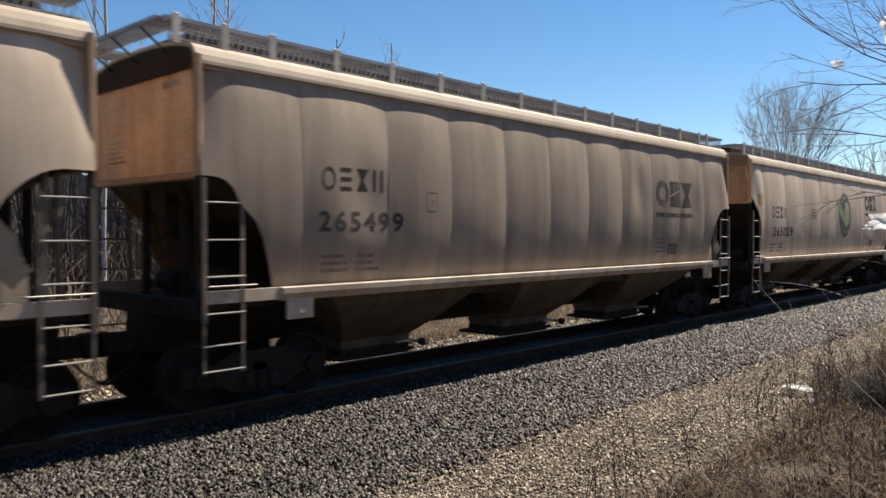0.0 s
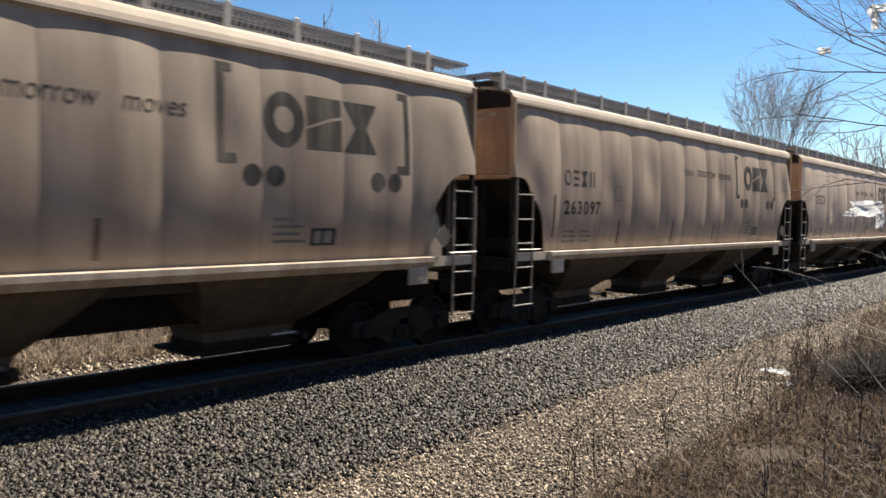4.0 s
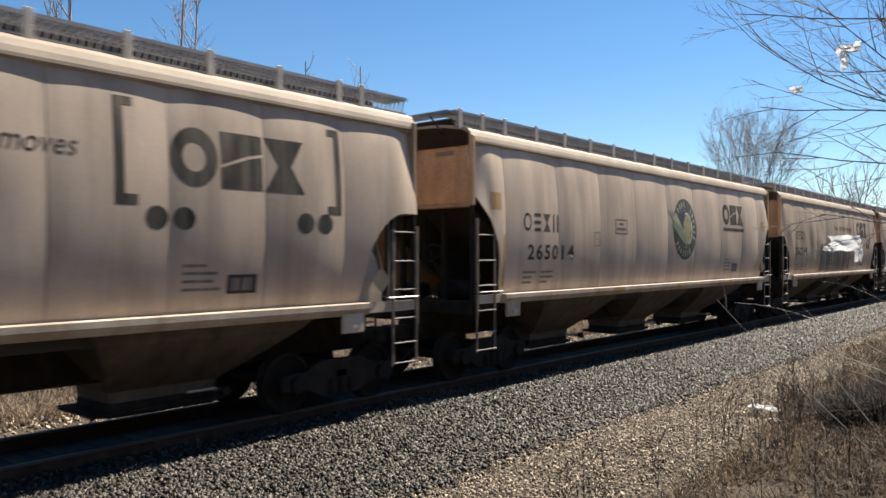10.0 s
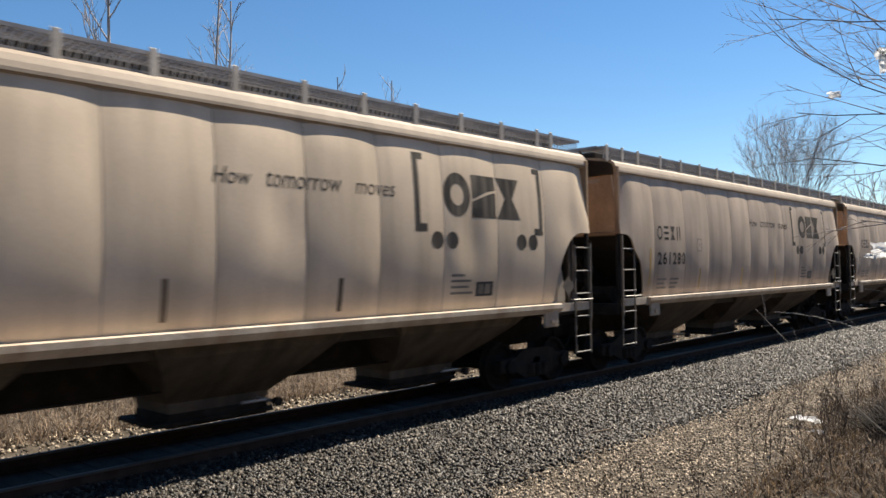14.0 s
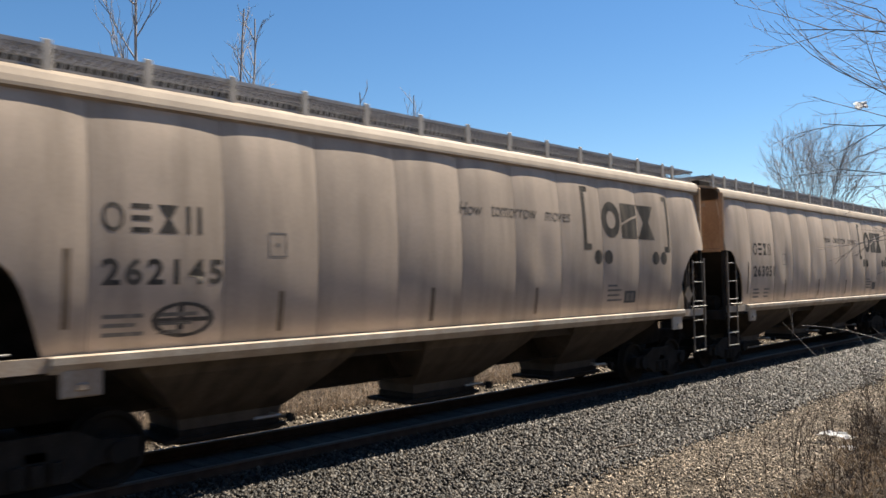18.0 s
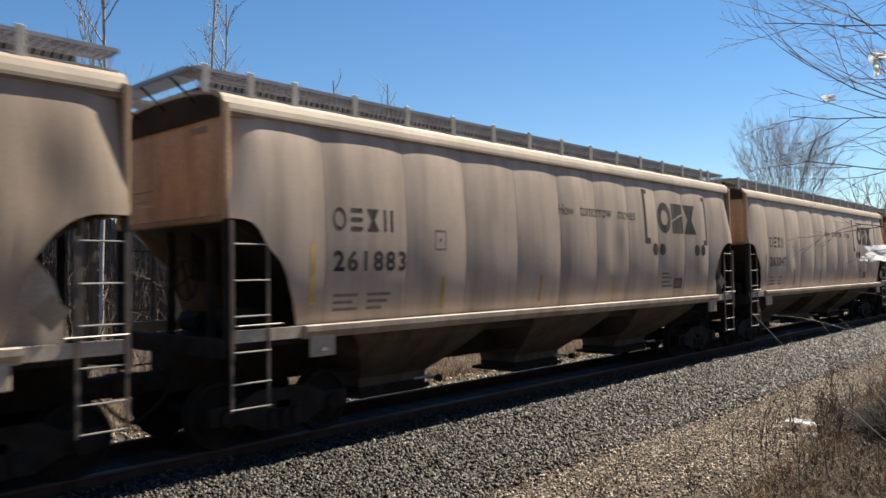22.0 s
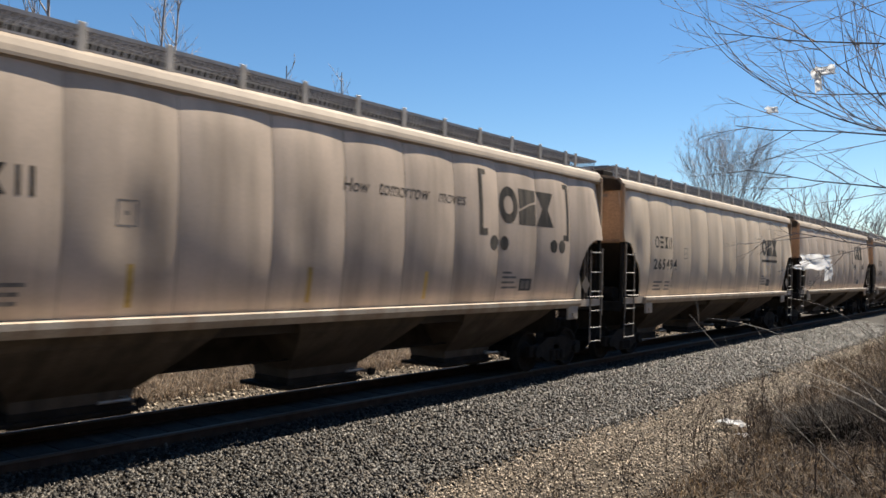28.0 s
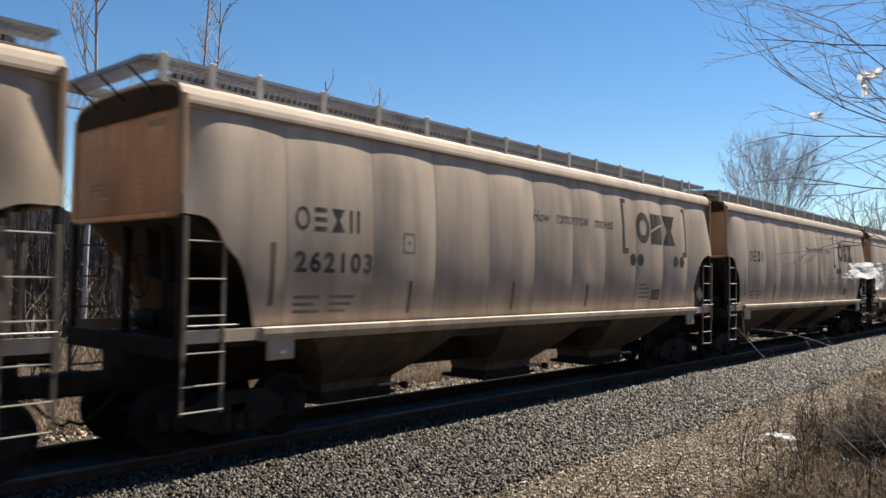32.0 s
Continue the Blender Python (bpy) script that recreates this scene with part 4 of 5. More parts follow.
def build_ground():
    xs = sorted(set([-1500, -700, -300, -150, -80, -50, -35, -25] + [-20 + i * 0.8 for i in range(20)] + [-4 + i * 0.25 for i in range(64)] + [13, 14, 16, 18, 21, 24, 28, 32, 36, 40, 50, 90, 200, 600, 1500]))
    ys = sorted(set([-1500, -600, -200, -80, -40, -20, -10] + [-6 + i * 0.6 for i in range(110)] + [62 + i * 4 for i in range(20)] + [160, 220, 350, 600, 1000, 2000]))
    f = Form()
    f.v = [(x, y, height(x, y)) for x in xs for y in ys]
    w = len(ys)
    f.f = [(i * w + j, (i + 1) * w + j, (i + 1) * w + j + 1, i * w + j + 1) for i in range(len(xs) - 1) for j in range(w - 1)]
    thing("ground", f, EARTH, "gravelly earth bank with dry weeds beside the track", "ground", kind="structure", smooth=True, fix=False)
    f = Form()
    prof = [(-2.65, -0.845), (-2.1, -0.68), (-1.5, -0.50), (1.8, -0.50), (2.7, -0.63), (3.5, -0.745)]
    ys = [-60 + i * 2 for i in range(130)]
    f.v = [(x, y, z + 0.006) for y in ys for x, z in prof]
    f.f = [(i * 6 + j, i * 6 + j + 1, (i + 1) * 6 + j + 1, (i + 1) * 6 + j) for i in range(len(ys) - 1) for j in range(5)]
    thing("ballast_bed", f, BALLAST, "dark crushed stone ballast bed under the rails", "ballast", kind="structure", smooth=True, fix=False)
    ties = tagged(new("track"), "creosoted wooden ties under the rails", "track", kind="structure")
    tie = Form().box(-1.28, 1.28, -0.115, 0.115, RAIL - 0.36, RAIL - 0.175, 0.012).mesh("tie", TIE_WOOD)
    for k in range(120):
        part("tie", tie, TIE_WOOD, ties, m=pose(0.02 * math.sin(k * 2.3), -6 + k * 0.52, 0, 0, 0, 0.6 * math.sin(k * 1.7)))
    for s in (-1, 1):
        x = s * 0.755
        web = Form().prism([(x + dx, RAIL + dz) for dx, dz in ((-0.075, -0.175), (0.075, -0.175), (0.07, -0.155), (0.012, -0.135), (0.012, -0.04), (0.034, -0.03), (-0.034, -0.03), (-0.012, -0.04), (-0.012, -0.135), (-0.07, -0.155))], "y", -60, 200)
        rail = tagged(new("rail", web.mesh("rail", RAIL_RUST)), "rusty steel rail with a polished running surface", "rail", "rails of the track", "structure")
        part("rail_head", Form().prism([(x + dx, RAIL + dz) for dx, dz in ((-0.036, -0.03), (0.036, -0.03), (0.036, -0.008), (0.028, 0), (-0.028, 0), (-0.036, -0.008))], "y", -60, 200), RAIL_STEEL, rail, "polished rail head")


def stones(name, count, mat, label, place, size, seed):
    """Loose angular stones, joined: eight-cornered chips turned at random."""
    rng = np.random.default_rng(seed)
    base = np.array([(-1, -1, -.7), (1, -1, -.7), (1, 1, -.7), (-1, 1, -.7), (-.7, -.7, .7), (.7, -.7, .7), (.7, .7, .7), (-.7, .7, .7)]) * 0.5
    faces = np.array([(0, 3, 2, 1), (4, 5, 6, 7), (0, 1, 5, 4), (1, 2, 6, 5), (2, 3, 7, 6), (3, 0, 4, 7)])
    xy = place(rng, count)
    r = rng.uniform(size[0], size[1], (count, 1, 1)) * rng.uniform(0.6, 1.2, (count, 1, 3))
    v = (base[None] + rng.uniform(-0.2, 0.2, (count, 8, 3))) * r
    q = rng.normal(size=(count, 4))
    q /= np.linalg.norm(q, axis=1)[:, None]
    w, x, y, z = q.T
    R = np.stack([1 - 2 * (y * y + z * z), 2 * (x * y - z * w), 2 * (x * z + y * w), 2 * (x * y + z * w), 1 - 2 * (x * x + z * z), 2 * (y * z - x * w), 2 * (x * z - y * w), 2 * (y * z + x * w), 1 - 2 * (x * x + y * y)], 1).reshape(-1, 3, 3)
    v = np.einsum("nij,nkj->nki", R, v)
    zz = np.array([height(a, b) for a, b in xy]) + rng.uniform(0.0, size[1] * 0.6, count)
    v += np.column_stack([xy, zz])[:, None, :]
    me = bpy.data.meshes.new(name)
    me.vertices.add(count * 8)
    me.vertices.foreach_set("co", v.ravel())
    idx = (faces[None] + (np.arange(count) * 8)[:, None, None]).ravel()
    me.loops.add(len(idx))
    me.loops.foreach_set("vertex_index", idx)
    me.polygons.add(count * 6)
    me.polygons.foreach_set("loop_start", np.arange(count * 6) * 4)
    me.update(calc_edges=True)
    me.validate()
    me.materials.append(mat)
    return tagged(new(name, me), label, "stones", kind="stuff")


def build_stones():
    def shoulder(rng, n):
        y = 2.0 + 46 * rng.random(n) ** 1.7
        return np.column_stack([rng.uniform(0.85, 3.85, n) + rng.normal(0, 0.16, n), y])

    def strip(rng, n):
        y = 2.0 + 46 * rng.random(n) ** 1.7
        return np.column_stack([3.3 + 3.9 * rng.beta(1.5, 1.9, n), y])

    def far_side(rng, n):
        return np.column_stack([-2.4 - 2.4 * rng.random(n), -8 + 60 * rng.random(n)])
    stones("ballast_stones", 120000, STONE, "loose angular grey ballast stones", shoulder, (0.028, 0.064), 1)
    stones("gravel_chips", 90000, GRIT, "pale gravel chips along the ballast edge", strip, (0.013, 0.036), 2)
    stones("gravel_chips", 9000, GRIT, "pale sunlit gravel beyond the track", far_side, (0.03, 0.075), 5)


build_ground()
build_stones()


# ---- weeds ----
def blades(name, count, mat, label, place, long, seed, lean=0.5, wide=0.006):
    rng = np.random.default_rng(seed)
    xy = place(rng, count)
    count = len(xy)
    h = rng.uniform(long[0], long[1], count)
    a = rng.uniform(0, 2 * np.pi, count)
    tilt = rng.normal(0, lean, (count, 2))
    base = np.column_stack([xy, [height(x, y) - 0.01 for x, y in xy]])
    side = np.column_stack([np.cos(a), np.sin(a), np.zeros(count)]) * wide
    mid = base + np.column_stack([tilt * h[:, None] * 0.4, h * 0.6])
    tip = base + np.column_stack([tilt * h[:, None] * 1.1, h * (1 - 0.25 * np.hypot(*tilt.T).clip(0, 2))])
    v = np.stack([base - side, base + side, mid + side * 0.8, mid - side * 0.8, tip], 1)
    me = bpy.data.meshes.new(name)
    k = (np.arange(count) * 5)[:, None]
    faces = [tuple(q) for q in np.hstack([k, k + 1, k + 2, k + 3]).tolist()] + [tuple(q) for q in np.hstack([k + 3, k + 2, k + 4]).tolist()]
    me.from_pydata(v.reshape(-1, 3).tolist(), [], faces)
    me.materials.append(mat)
    return tagged(new(name, me), label, "dry grass", kind="stuff")


def build_weeds():
    def bank(rng, n):
        y = 4.0 + 42 * rng.random(n) ** 1.5
        edge = np.clip(6.35 - 0.09 * (y - 8.5), 4.7, 6.6) + 0.25 * np.sin(y * 0.7)
        x = edge + (10.2 - edge) * rng.random(n) ** 0.85
        thick = np.array([noise.noise(Vector((a * 0.9, b * 0.9, 1.7))) for a, b in zip(x, y)])
        keep = thick + rng.uniform(-0.35, 0.35, n) > -0.22
        return np.column_stack([x, y])[keep]

    def thicket(rng, n):
        a, q = rng.uniform(0, 2 * np.pi, n), rng.random(n) ** 0.6
        return np.column_stack([7.75 + 1.0 * q * np.cos(a), 14.3 + 1.9 * q * np.sin(a)])

    def far_bank(rng, n):
        return np.column_stack([-4.0 - 9 * rng.random(n) ** 1.4, -2 + 50 * rng.random(n)])
    blades("dry_grass", 54000, STRAW, "matted dry straw-coloured grass on the bank", bank, (0.08, 0.34), 3, 1.0, 0.0075)
    blades("dead_weeds", 30000, STALK, "dark dead weeds tangled over the bank", bank, (0.08, 0.42), 9, 0.8, 0.004)
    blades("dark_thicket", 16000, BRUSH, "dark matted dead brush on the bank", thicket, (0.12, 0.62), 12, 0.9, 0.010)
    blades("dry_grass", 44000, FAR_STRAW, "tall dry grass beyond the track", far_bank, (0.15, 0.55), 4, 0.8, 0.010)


build_weeds()


# ---- trees ----
def limb(f, p, d, length, r, rng, bend=0.13, lift=0.05, n=6):
    """One bent limb; gives its points."""
    pts, q = [Vector(p)], Vector(d).normalized()
    for k in range(n):
        q = (q + Vector((rng.uniform(-1, 1), rng.uniform(-1, 1), rng.uniform(-1, 1))) * bend + Vector((0, 0, lift))).normalized()
        pts.append(pts[-1] + q * length / n)
    f.tube(pts, r, 6 if r > 0.05 else 4 if r > 0.012 else 3, r * 0.4, caps=False)
    return pts


def grow(f, p, d, length, r, counts, rng, spread=0.7, lift=0.05, thin=0.004, low=0.25, bend=0.13):
    """A limb with limbs of its own; counts says how many at each level."""
    pts = limb(f, p, d, length, r, rng, bend, lift)
    if not counts:
        return
    n = len(pts) - 1
    for k in range(counts[0]):
        u = (low + (1 - low) * (k + rng.random()) / counts[0]) * n
        i = min(int(u), n - 1)
        a = pts[i].lerp(pts[i + 1], u - i)
        way = (pts[i + 1] - pts[i]).normalized()
        out = Matrix.Rotation(rng.uniform(0, 6.28), 3, way) @ way.orthogonal().normalized()
        grow(f, a, way + out * spread * rng.uniform(0.6, 1.3), length * rng.uniform(0.4, 0.65) * (1.15 - 0.5 * u / n), max(thin, r * 0.5), counts[1:], rng, spread, lift, thin, low, bend)


def tree_thing(t, f, label, mat):
    tree = tagged(new("bare_tree", t.mesh("bare_tree", mat, True, False)), label, "tree", "bare winter trees")
    part("crown", f, mat, tree, smooth=True, fix=False)
    return tree


def slim_tree(x, y, tall, r, seed, label, counts=(11, 4, 2)):
    """A young tree with a straight stem and steep sparse branches."""
    rng = random.Random(seed)
    z = height(x, y)
    t, f = Form(), Form()
    pts = limb(t, (x, y, z - 0.1), (0, 0, 1), tall, r, rng, 0.04, 0.06, 9)
    for k in range(counts[0]):
        u = (0.45 + 0.52 * (k + rng.random()) / counts[0]) * 9
        i = min(8, int(u))
        a = pts[i].lerp(pts[i + 1], u - i)
        w = rng.uniform(0, 6.28)
        grow(f, a, (math.cos(w) * 0.9, math.sin(w) * 0.9, 1), tall * 0.29 * (1.25 - u / 9), r * 0.34, counts[1:], rng, 0.55, 0.06, 0.008)
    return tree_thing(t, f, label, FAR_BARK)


def fan_tree(x, y, tall, r, seed, label):
    """A short trunk and many steep limbs that open like a fan into fine twigs."""
    rng = random.Random(seed)
    z = height(x, y)
    t, f = Form(), Form()
    base = limb(t, (x, y, z - 0.2), (0, 0, 1), tall * 0.33, r, rng, 0.04, 0.05)
    for k in range(22):
        w = 2 * math.pi * (k * 0.382 + rng.uniform(-0.05, 0.05))
        s = 0.05 + 0.62 * (k / 22) ** 0.9
        grow(f, base[-1 - (k % 4)], (math.cos(w) * s, math.sin(w) * s, 1), tall * (0.57 - 0.13 * s), r * 0.24, (7, 6, 4), rng, 0.55, 0.02, 0.0075, 0.40, 0.07)
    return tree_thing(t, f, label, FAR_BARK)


def round_tree(x, y, tall, r, seed, label, counts=(8, 6, 5, 4), thin=0.022):
    """A broad crown over a short trunk, with fine twigs."""
    rng = random.Random(seed)
    z = height(x, y)
    t, f = Form(), Form()
    base = limb(t, (x, y, z - 0.2), (0, 0, 1), tall * 0.28, r, rng, 0.05, 0.05)
    for k in range(counts[0]):
        w = 2 * math.pi * (k + rng.uniform(-0.3, 0.3)) / counts[0]
        s = 0.25 if k % 3 == 0 else rng.uniform(0.55, 0.95)
        grow(f, base[-1 - (k % 2)], (math.cos(w) * s, math.sin(w) * s, 1), tall * rng.uniform(0.52, 0.62), r * 0.45, counts[1:], rng, 0.62, 0.05, thin, 0.3)
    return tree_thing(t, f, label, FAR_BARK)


slim_tree(-13.6, 10.3, 13.5, 0.085, 1, "slim leafless tree beyond the passing train")
slim_tree(-13.65, 13.6, 12.3, 0.07, 2, "slim leafless tree beyond the passing train")
slim_tree(-14.0, 14.7, 12.6, 0.07, 3, "slim leafless tree beyond the passing train")
slim_tree(-16.25, 22.4, 11.2, 0.06, 4, "thin leafless tree beyond the passing train", (10, 4, 2))
slim_tree(-16.34, 24.8, 11.55, 0.06, 5, "thin leafless tree beyond the passing train", (10, 4, 2))
fan_tree(-15.0, 76.0, 17.3, 0.2, 6, "round-crowned bare tree far along the track")
round_tree(-7.1, 82.0, 12.9, 0.2, 7, "hazy bare tree far along the track", (7, 5, 4, 3), 0.013)
round_tree(-6.0, 98.0, 11.5, 0.2, 8, "hazy bare tree far along the track", (7, 5, 4, 3), 0.013)
round_tree(-4.5, 112.0, 12.5, 0.2, 9, "hazy bare tree far along the track", (7, 5, 4, 3), 0.013)
round_tree(-18.0, 120.0, 12.0, 0.2, 10, "hazy bare tree far along the track", (7, 5, 4, 3), 0.013)
round_tree(-3.5, 135.0, 13.0, 0.2, 11, "hazy bare tree far along the track", (7, 5, 4, 3), 0.013)


WOODS = material("dim_wood_bark", (0.075, 0.060, 0.048), 0.95, vary=0.25, scale=3, fine=30, bump=0.0, spread=0.4, island=True)


def far_woods():
    """The leafless wood beyond the track, seen between the cars."""
    rng = random.Random(77)
    f = Form()
    for k in range(4600):
        x, y = -15 - 22 * rng.random() ** 1.4, -25 + 120 * rng.random()
        p = Vector((x, y, height(x, y) - 0.1))
        tall = rng.uniform(2.2, 6.2)
        tip = p + Vector((rng.uniform(-0.6, 0.6), rng.uniform(-0.6, 0.6), tall))
        f.tube([p, p.lerp(tip, 0.5) + Vector((rng.uniform(-.2, .2), rng.uniform(-.2, .2), 0)), tip], rng.uniform(0.025, 0.075), 3, 0.012, caps=False)
        for j in range(5):
            a = p.lerp(tip, rng.uniform(0.25, 0.95))
            f.tube([a, a + Vector((rng.uniform(-0.7, 0.7), rng.uniform(-0.7, 0.7), rng.uniform(0.3, 1.0)))], 0.014, 3, 0.005, caps=False)
    tagged(new("far_woods", f.mesh("far_woods", WOODS, False, False)), "leafless grey wood beyond the track", "woods", kind="stuff")


far_woods()


def distant_wood():
    """The hazy mass of more woodland behind, with an uneven top."""
    f = Form()

    def at(u, v):
        y = -60 + 200 * u
        top = 8.0 + 2.2 * noise.noise(Vector((y * 0.12, 0.3, 0))) + 1.2 * noise.noise(Vector((y * 0.7, 3.3, 0)))
        return (-62 - 6 * noise.noise(Vector((y * 0.05, 9, 0))), y, -1.0 + (top + 1.0) * v)
    f.sheet(at, 260, 3, (-0.5, 0, 0))
    thing("backdrop_wood", f, HAZY_WOOD, "hazy grey-brown mass of distant leafless woodland", "woods", kind="structure", fix=False)


# The haze over the wood is mixed into its grey-brown colour.
HAZY_WOOD = material("hazy_distant_wood", (0.16, 0.135, 0.12), 0.95, vary=0.35, scale=0.5, fine=6, bump=0.0, stretch=(1, 1, 0.3), spread=0.0, grainy=0.8)
distant_wood()


def shrub(x, y, tall, stems, seed, label, mat, counts=(4, 3), r=0.014, spread=0.7, lean=(0, 0)):
    """Many thin stems from one foot."""
    rng = random.Random(seed)
    f = Form()
    z = height(x, y)
    for k in range(stems):
        w = rng.uniform(0, 6.28)
        s = rng.uniform(0.1, 0.7)
        grow(f, (x + rng.uniform(-0.4, 0.4), y + rng.uniform(-0.4, 0.4), z - 0.03), (math.cos(w) * s + lean[0], math.sin(w) * s + lean[1], 1), tall * rng.uniform(0.6, 1.0), r, counts, rng, spread, 0.0, 0.004)
    return tagged(new("shrub", f.mesh("shrub", mat, False, False)), label, "shrub", "bare shrubs")


TWIG = material("grey_brown_twigs", (0.13, 0.105, 0.085), 0.9, vary=0.2, scale=3, fine=30, bump=0.0, spread=0.3)
rng = random.Random(8)
for k in range(34):
    shrub(-6.0 - rng.random() * 7.5, -4 + k * 1.55 + rng.uniform(-0.5, 0.5), rng.uniform(1.6, 3.2), 9, 100 + k, "tangled bare shrub beyond the track", TWIG, (5, 4), 0.02)


# ---- the tree and brush beside the camera ----
def overhanging_tree():
    rng = random.Random(21)
    x, y = 9.51, 8.7
    z = height(x, y)
    t, f = Form(), Form()
    t.tube([(x, y, z - 0.1), (x - 0.05, y, 2.0), (x + 0.03, y - 0.05, 4.0), (x - 0.1, y, 6.4)], 0.085, 8, 0.03)
    for z0, dx, dy, dz, long, lift in ((4.30, -1, -0.10, 0.03, 2.35, 0.005), (3.35, -1, -0.10, 0.02, 2.35, 0.07), (3.45, -1, -0.10, -0.12, 2.1, 0.005), (2.85, -1, -0.1, 0.02, 2.0, 0.01),
                                   (4.75, -1, 0.1, 0.12, 2.3, 0.01), (3.9, -1, 0.6, 0.05, 2.1, 0.03), (2.3, -1, 0.25, 0.05, 1.8, 0.0), (3.0, -0.8, -0.3, 0.8, 2.3, 0.02),
                                   (2.6, -0.6, 0.1, 1.0, 2.5, 0.02), (3.7, -0.5, -0.2, 1.0, 2.2, 0.02), (3.2, -1, 0.3, 0.35, 2.0, 0.02)):
        grow(f, (x - 0.02, y, z0), (dx, dy, dz), long, 0.013, (6, 3, 2), rng, 0.6, lift + 0.014, 0.0024, 0.15, 0.09)
    tree = tree_thing(t, f, "leafless tree leaning over the bank beside the track", DARK_BARK)
    return tree


overhanging_tree()
# Sunlight on the canes is put into their pale colour.
CANE = material("pale_sunlit_cane", (0.30, 0.265, 0.22), 0.7, vary=0.2, scale=3, fine=30, bump=0.0, spread=0.2)


def arching_cane(root, crest, tip, r, seed):
    """A long bare cane that rises from its root, bends over and thins to its tip, with a few short side shoots."""
    a, b, c = Vector(root), Vector(crest), Vector(tip)
    pts = [a * (1 - u) ** 2 + b * 2 * u * (1 - u) + c * u * u for u in (k / 12 for k in range(13))]
    cane, way = Form().tube(pts, r, 5, r * 0.35, caps=False), random.Random(seed)
    for k in range(5):
        i = way.randrange(4, 12)
        d = (pts[i + 1] - pts[i]).normalized() + Vector((way.uniform(-0.6, 0.6), way.uniform(-0.6, 0.6), way.uniform(-0.2, 0.7)))
        limb(cane, pts[i], d, way.uniform(0.12, 0.4), r * 0.35, way, 0.08, 0.02, 3)
    tagged(new("arching_cane", cane.mesh("arching_cane", CANE, False, False)), "long bare cane arching over the weedy bank", "cane", "arching canes on the bank")


for k, (root, crest, tip, r) in enumerate((
        ((8.6, 9.4, 0.35), (7.3, 9.3, 0.78), (6.62, 9.3, 1.52), 0.008),
        ((9.6, 9.6, 0.5), (8.2, 9.3, 1.50), (6.83, 9.3, 1.49), 0.008),
        ((9.7, 9.2, 0.4), (8.4, 9.3, 1.06), (7.50, 9.3, 0.99), 0.011),
        ((8.6, 9.8, 0.2), (7.7, 9.4, 0.90), (7.40, 9.3, 1.43), 0.006),
        ((9.4, 9.9, 0.3), (8.5, 9.5, 0.75), (7.90, 9.3, 0.82), 0.009),
        ((9.5, 10.4, 0.4), (8.6, 10.2, 1.70), (7.6, 10.0, 1.75), 0.007))):
    arching_cane((root[0], root[1], height(root[0], root[1]) - 0.03), crest, tip, r, 500 + k)
for k, (x, y, tall, stems, lx, ly) in enumerate(((8.8, 10.9, 1.0, 9, -0.5, 0.0), (8.5, 12.5, 1.1, 9, -0.3, 0.1), (8.9, 8.6, 0.8, 8, -0.6, 0.0), (8.2, 15.0, 1.3, 9, -0.2, 0.0), (7.9, 18.5, 1.5, 9, -0.1, 0.0), (9.2, 13.8, 1.9, 8, -0.3, 0.0))):
    shrub(x, y, tall, stems, 60 + k, "low tangle of bare brush on the weedy bank", STALK, (5, 3), 0.009, 0.7, (lx, ly))


def crumpled(name, x, y, z, w, d, h, seed, label, mat, category, tilt=0):
    """A crumpled scrap of film or paper."""
    rng = random.Random(seed)
    f = Form()
    off = [rng.uniform(0, 9) for k in range(3)]

    def at(u, v):
        q = Vector((u * 3 + off[0], v * 3 + off[1], off[2]))
        a, b = (u - 0.5) * w, (v - 0.5) * d
        return (a + noise.noise(q) * w * 0.18, b + noise.noise(q + Vector((5, 1, 2))) * d * 0.18, h * (0.5 + 0.9 * noise.noise(q * 1.6)) * (1 - (2 * u - 1) ** 4))
    f.sheet(at, 14, 14, (0, 0, -0.004))
    ob = thing(name, f, mat, label, category, smooth=True)
    ob.matrix_basis = pose(x, y, z, tilt, 0, rng.uniform(-30, 30))
    return ob


FILM = material("dusty_white_film", (0.86, 0.86, 0.86), 0.35, vary=0.05, scale=4, fine=40, bump=0.05, glow=0.7, spread=0.05, grainy=0.1)
crumpled("litter_sheet", 5.67, 13.96, height(5.67, 13.96) + 0.13, 0.50, 0.30, 0.07, 1, "crumpled white plastic litter lying in dry weeds", FILM, "litter")
crumpled("litter_sheet", 6.08, 13.27, height(6.08, 13.27) + 0.06, 0.30, 0.16, 0.04, 2, "small pale scrap of litter lying in dry weeds", FILM, "litter")
for k, (x, y, z, w, d) in enumerate(((8.00, 9.5, 2.19, 0.30, 0.17), (8.13, 9.52, 2.08, 0.08, 0.20), (7.86, 9.48, 2.13, 0.16, 0.05), (8.22, 8.74, 4.19, 0.24, 0.12), (8.18, 8.70, 4.07, 0.07, 0.22), (7.70, 8.76, 3.84, 0.12, 0.07))):
    crumpled("plastic_scrap", x, y, z, w, d, 0.03, 30 + k, "torn white plastic scrap caught in bare twigs", FILM, "plastic scrap", 75)


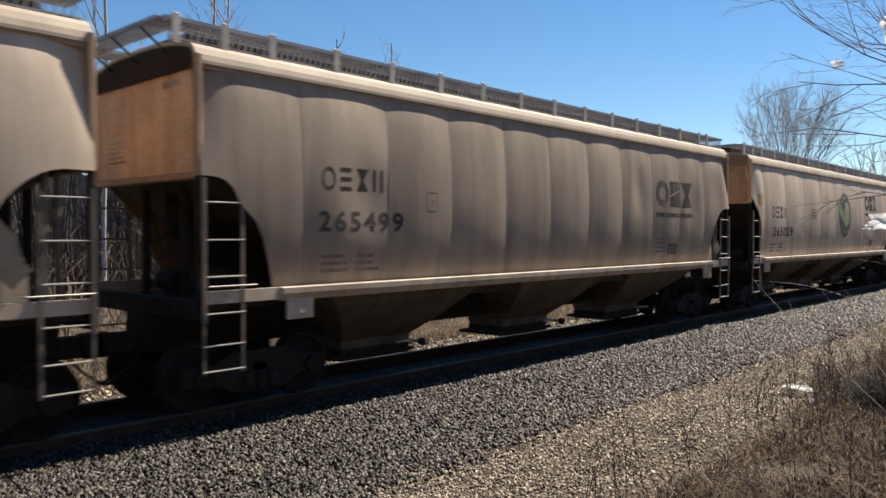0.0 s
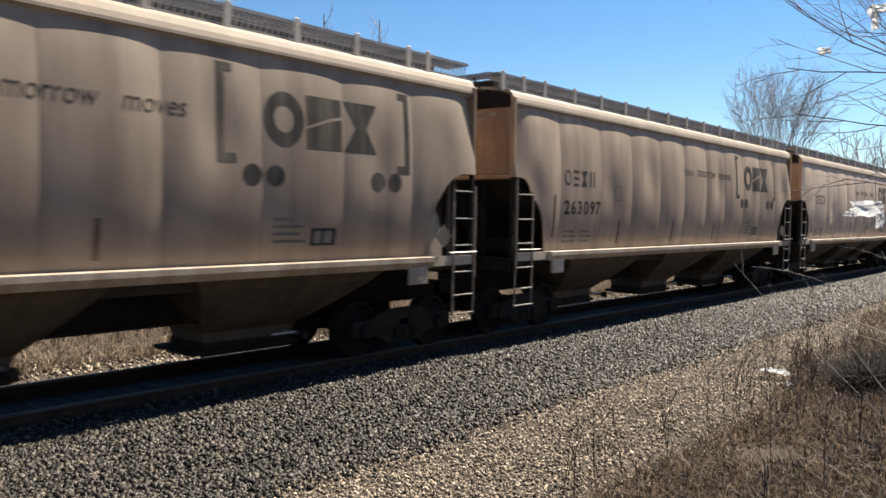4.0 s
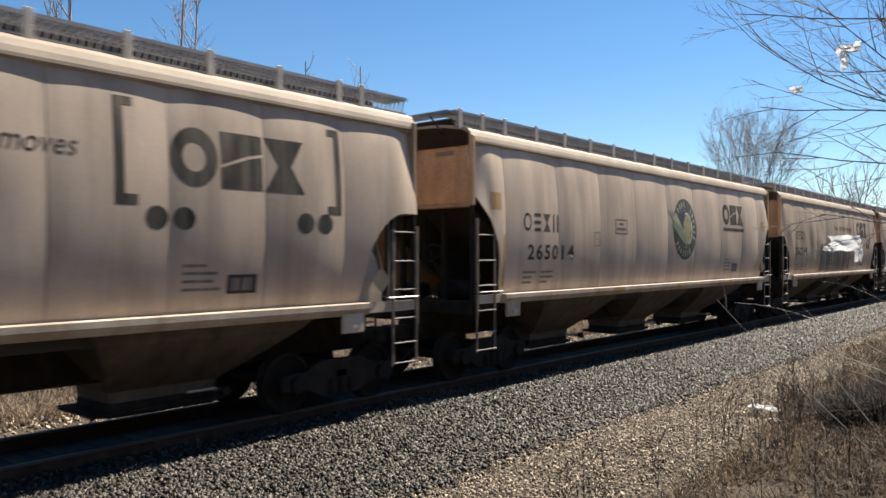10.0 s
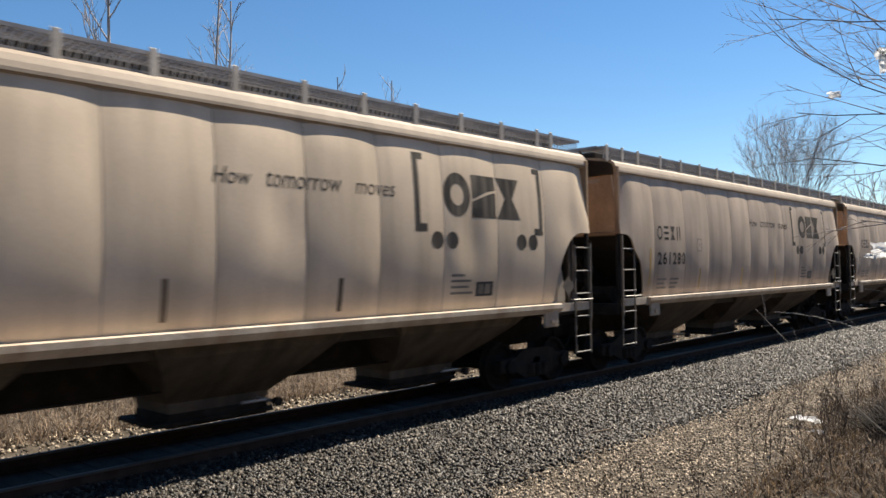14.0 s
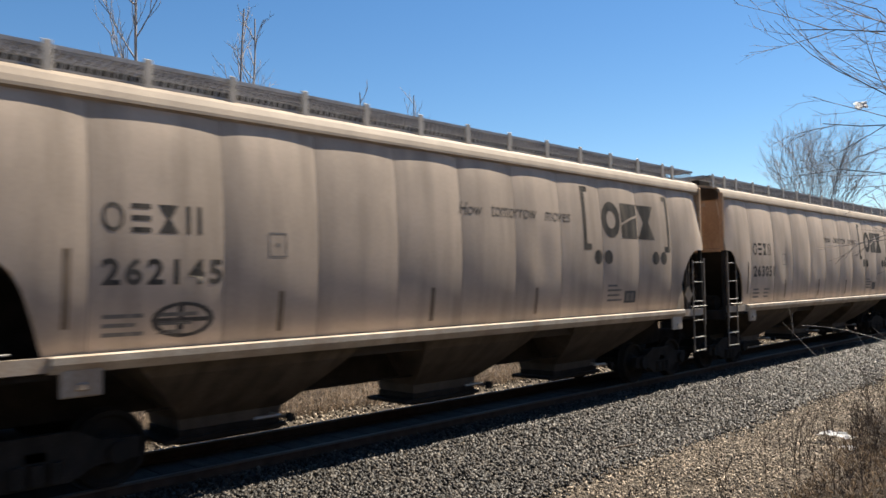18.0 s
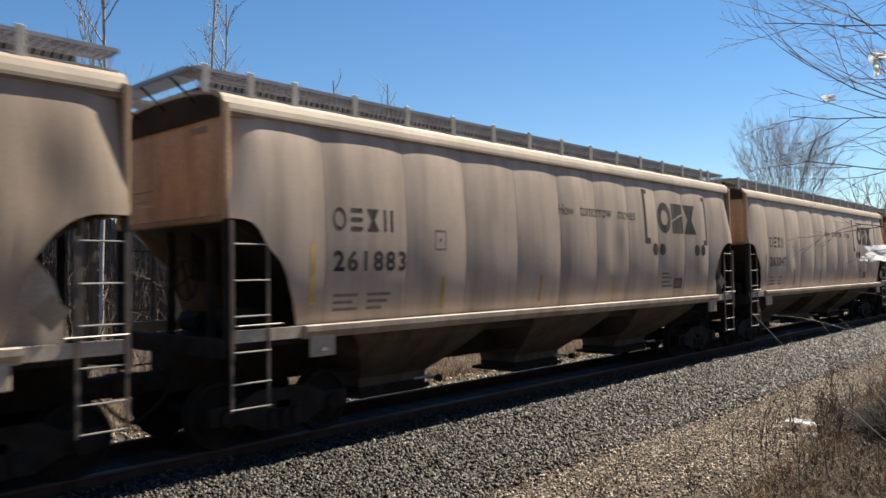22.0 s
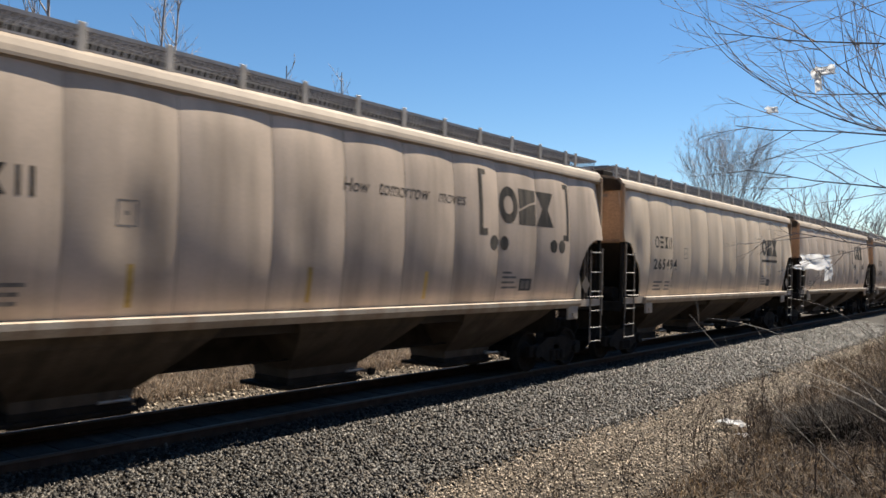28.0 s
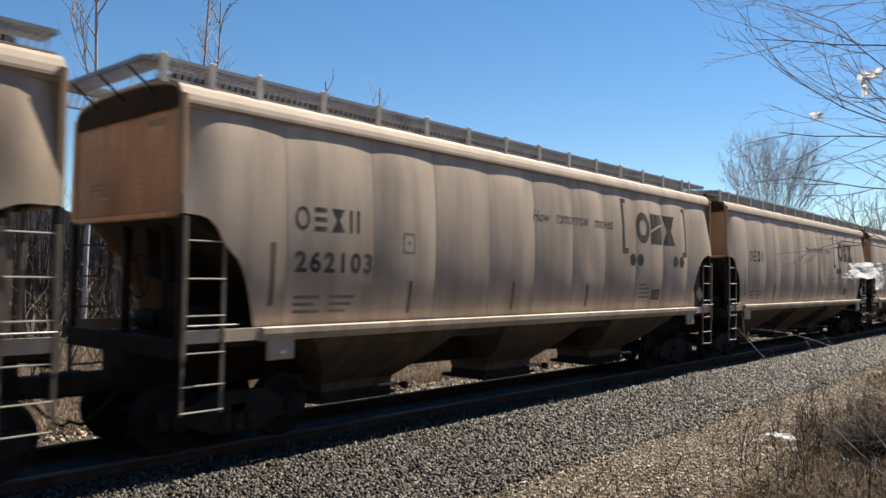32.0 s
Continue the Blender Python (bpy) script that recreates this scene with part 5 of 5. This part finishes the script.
def dry_weed(x, y, tall, seed):
    """A dead stalk with short side stems and a seed head."""
    rng = random.Random(seed)
    f, head = Form(), Form()
    z = height(x, y)
    pts = limb(f, (x, y, z - 0.03), (rng.uniform(-0.15, 0.15), rng.uniform(-0.15, 0.15), 1), tall, 0.0065, rng, 0.05, 0.02)
    for k in range(7):
        i = rng.randrange(2, 6)
        w = rng.uniform(0, 6.28)
        q = limb(head, pts[i].lerp(pts[i + 1], rng.random()), (math.cos(w) * 0.7, math.sin(w) * 0.7, 1), tall * rng.uniform(0.12, 0.25), 0.004, rng, 0.1, 0.03, 3)
        head.tube([q[-1], q[-1] + Vector((0, 0, 0.035))], 0.009, 5, 0.003)
    ob = tagged(new("dry_weed", f.mesh("dry_weed", STALK, False, False)), "dead brown weed stalk standing in dry grass", "weed", "dead weed stalks on the bank")
    part("seed_head", head, STALK, ob, fix=False)["kind"] = "stuff"


rng = random.Random(15)
for k in range(80):
    y = 6.5 + 11 * rng.random() ** 1.2
    dry_weed(5.7 + 2.9 * rng.random() + (0.0 if y < 12 else -0.4), y, rng.uniform(0.45, 1.05), 300 + k)

stick = Form()
stick.tube([(3.25, 10.7, -0.70), (3.36, 10.95, -0.655), (3.40, 11.35, -0.67)], 0.02, 6, 0.012)
thing("stick", stick, STALK, "short dark stick lying on the ballast edge", "stick")


# ---- movement ----
def motions():
    for car, seed, y, style, number, extras in TRAIN:
        walk(car, [(t, pose(0, y - gone, 0)) for t, gone in RUN])
        # the wheels turn while the car passes: 83 degrees in a thirtieth of a second
        first = min((t for t, gone in RUN if y - gone < 34), default=32.0)
        last = max((t for t, gone in RUN if y - gone > -16), default=0.0)
        steps = range(max(0, round(first * 30) - 12), min(960, round(last * 30) + 12) + 1)
        for truck in [c for c in car.children if c.name.startswith("truck")]:
            for axle in [c for c in truck.children if c.name.startswith("wheelset")]:
                at = axle.matrix_basis.translation.copy()
                rows = [(k / 30, pose(*at, (k * 83) % 360)) for k in steps]
                if rows and rows[0][0] > 0:
                    rows.insert(0, (0.0, rows[0][1]))
                if rows and rows[-1][0] < 32:
                    rows.append((32.0, rows[-1][1]))
                if rows:
                    walk(axle, rows)


motions()
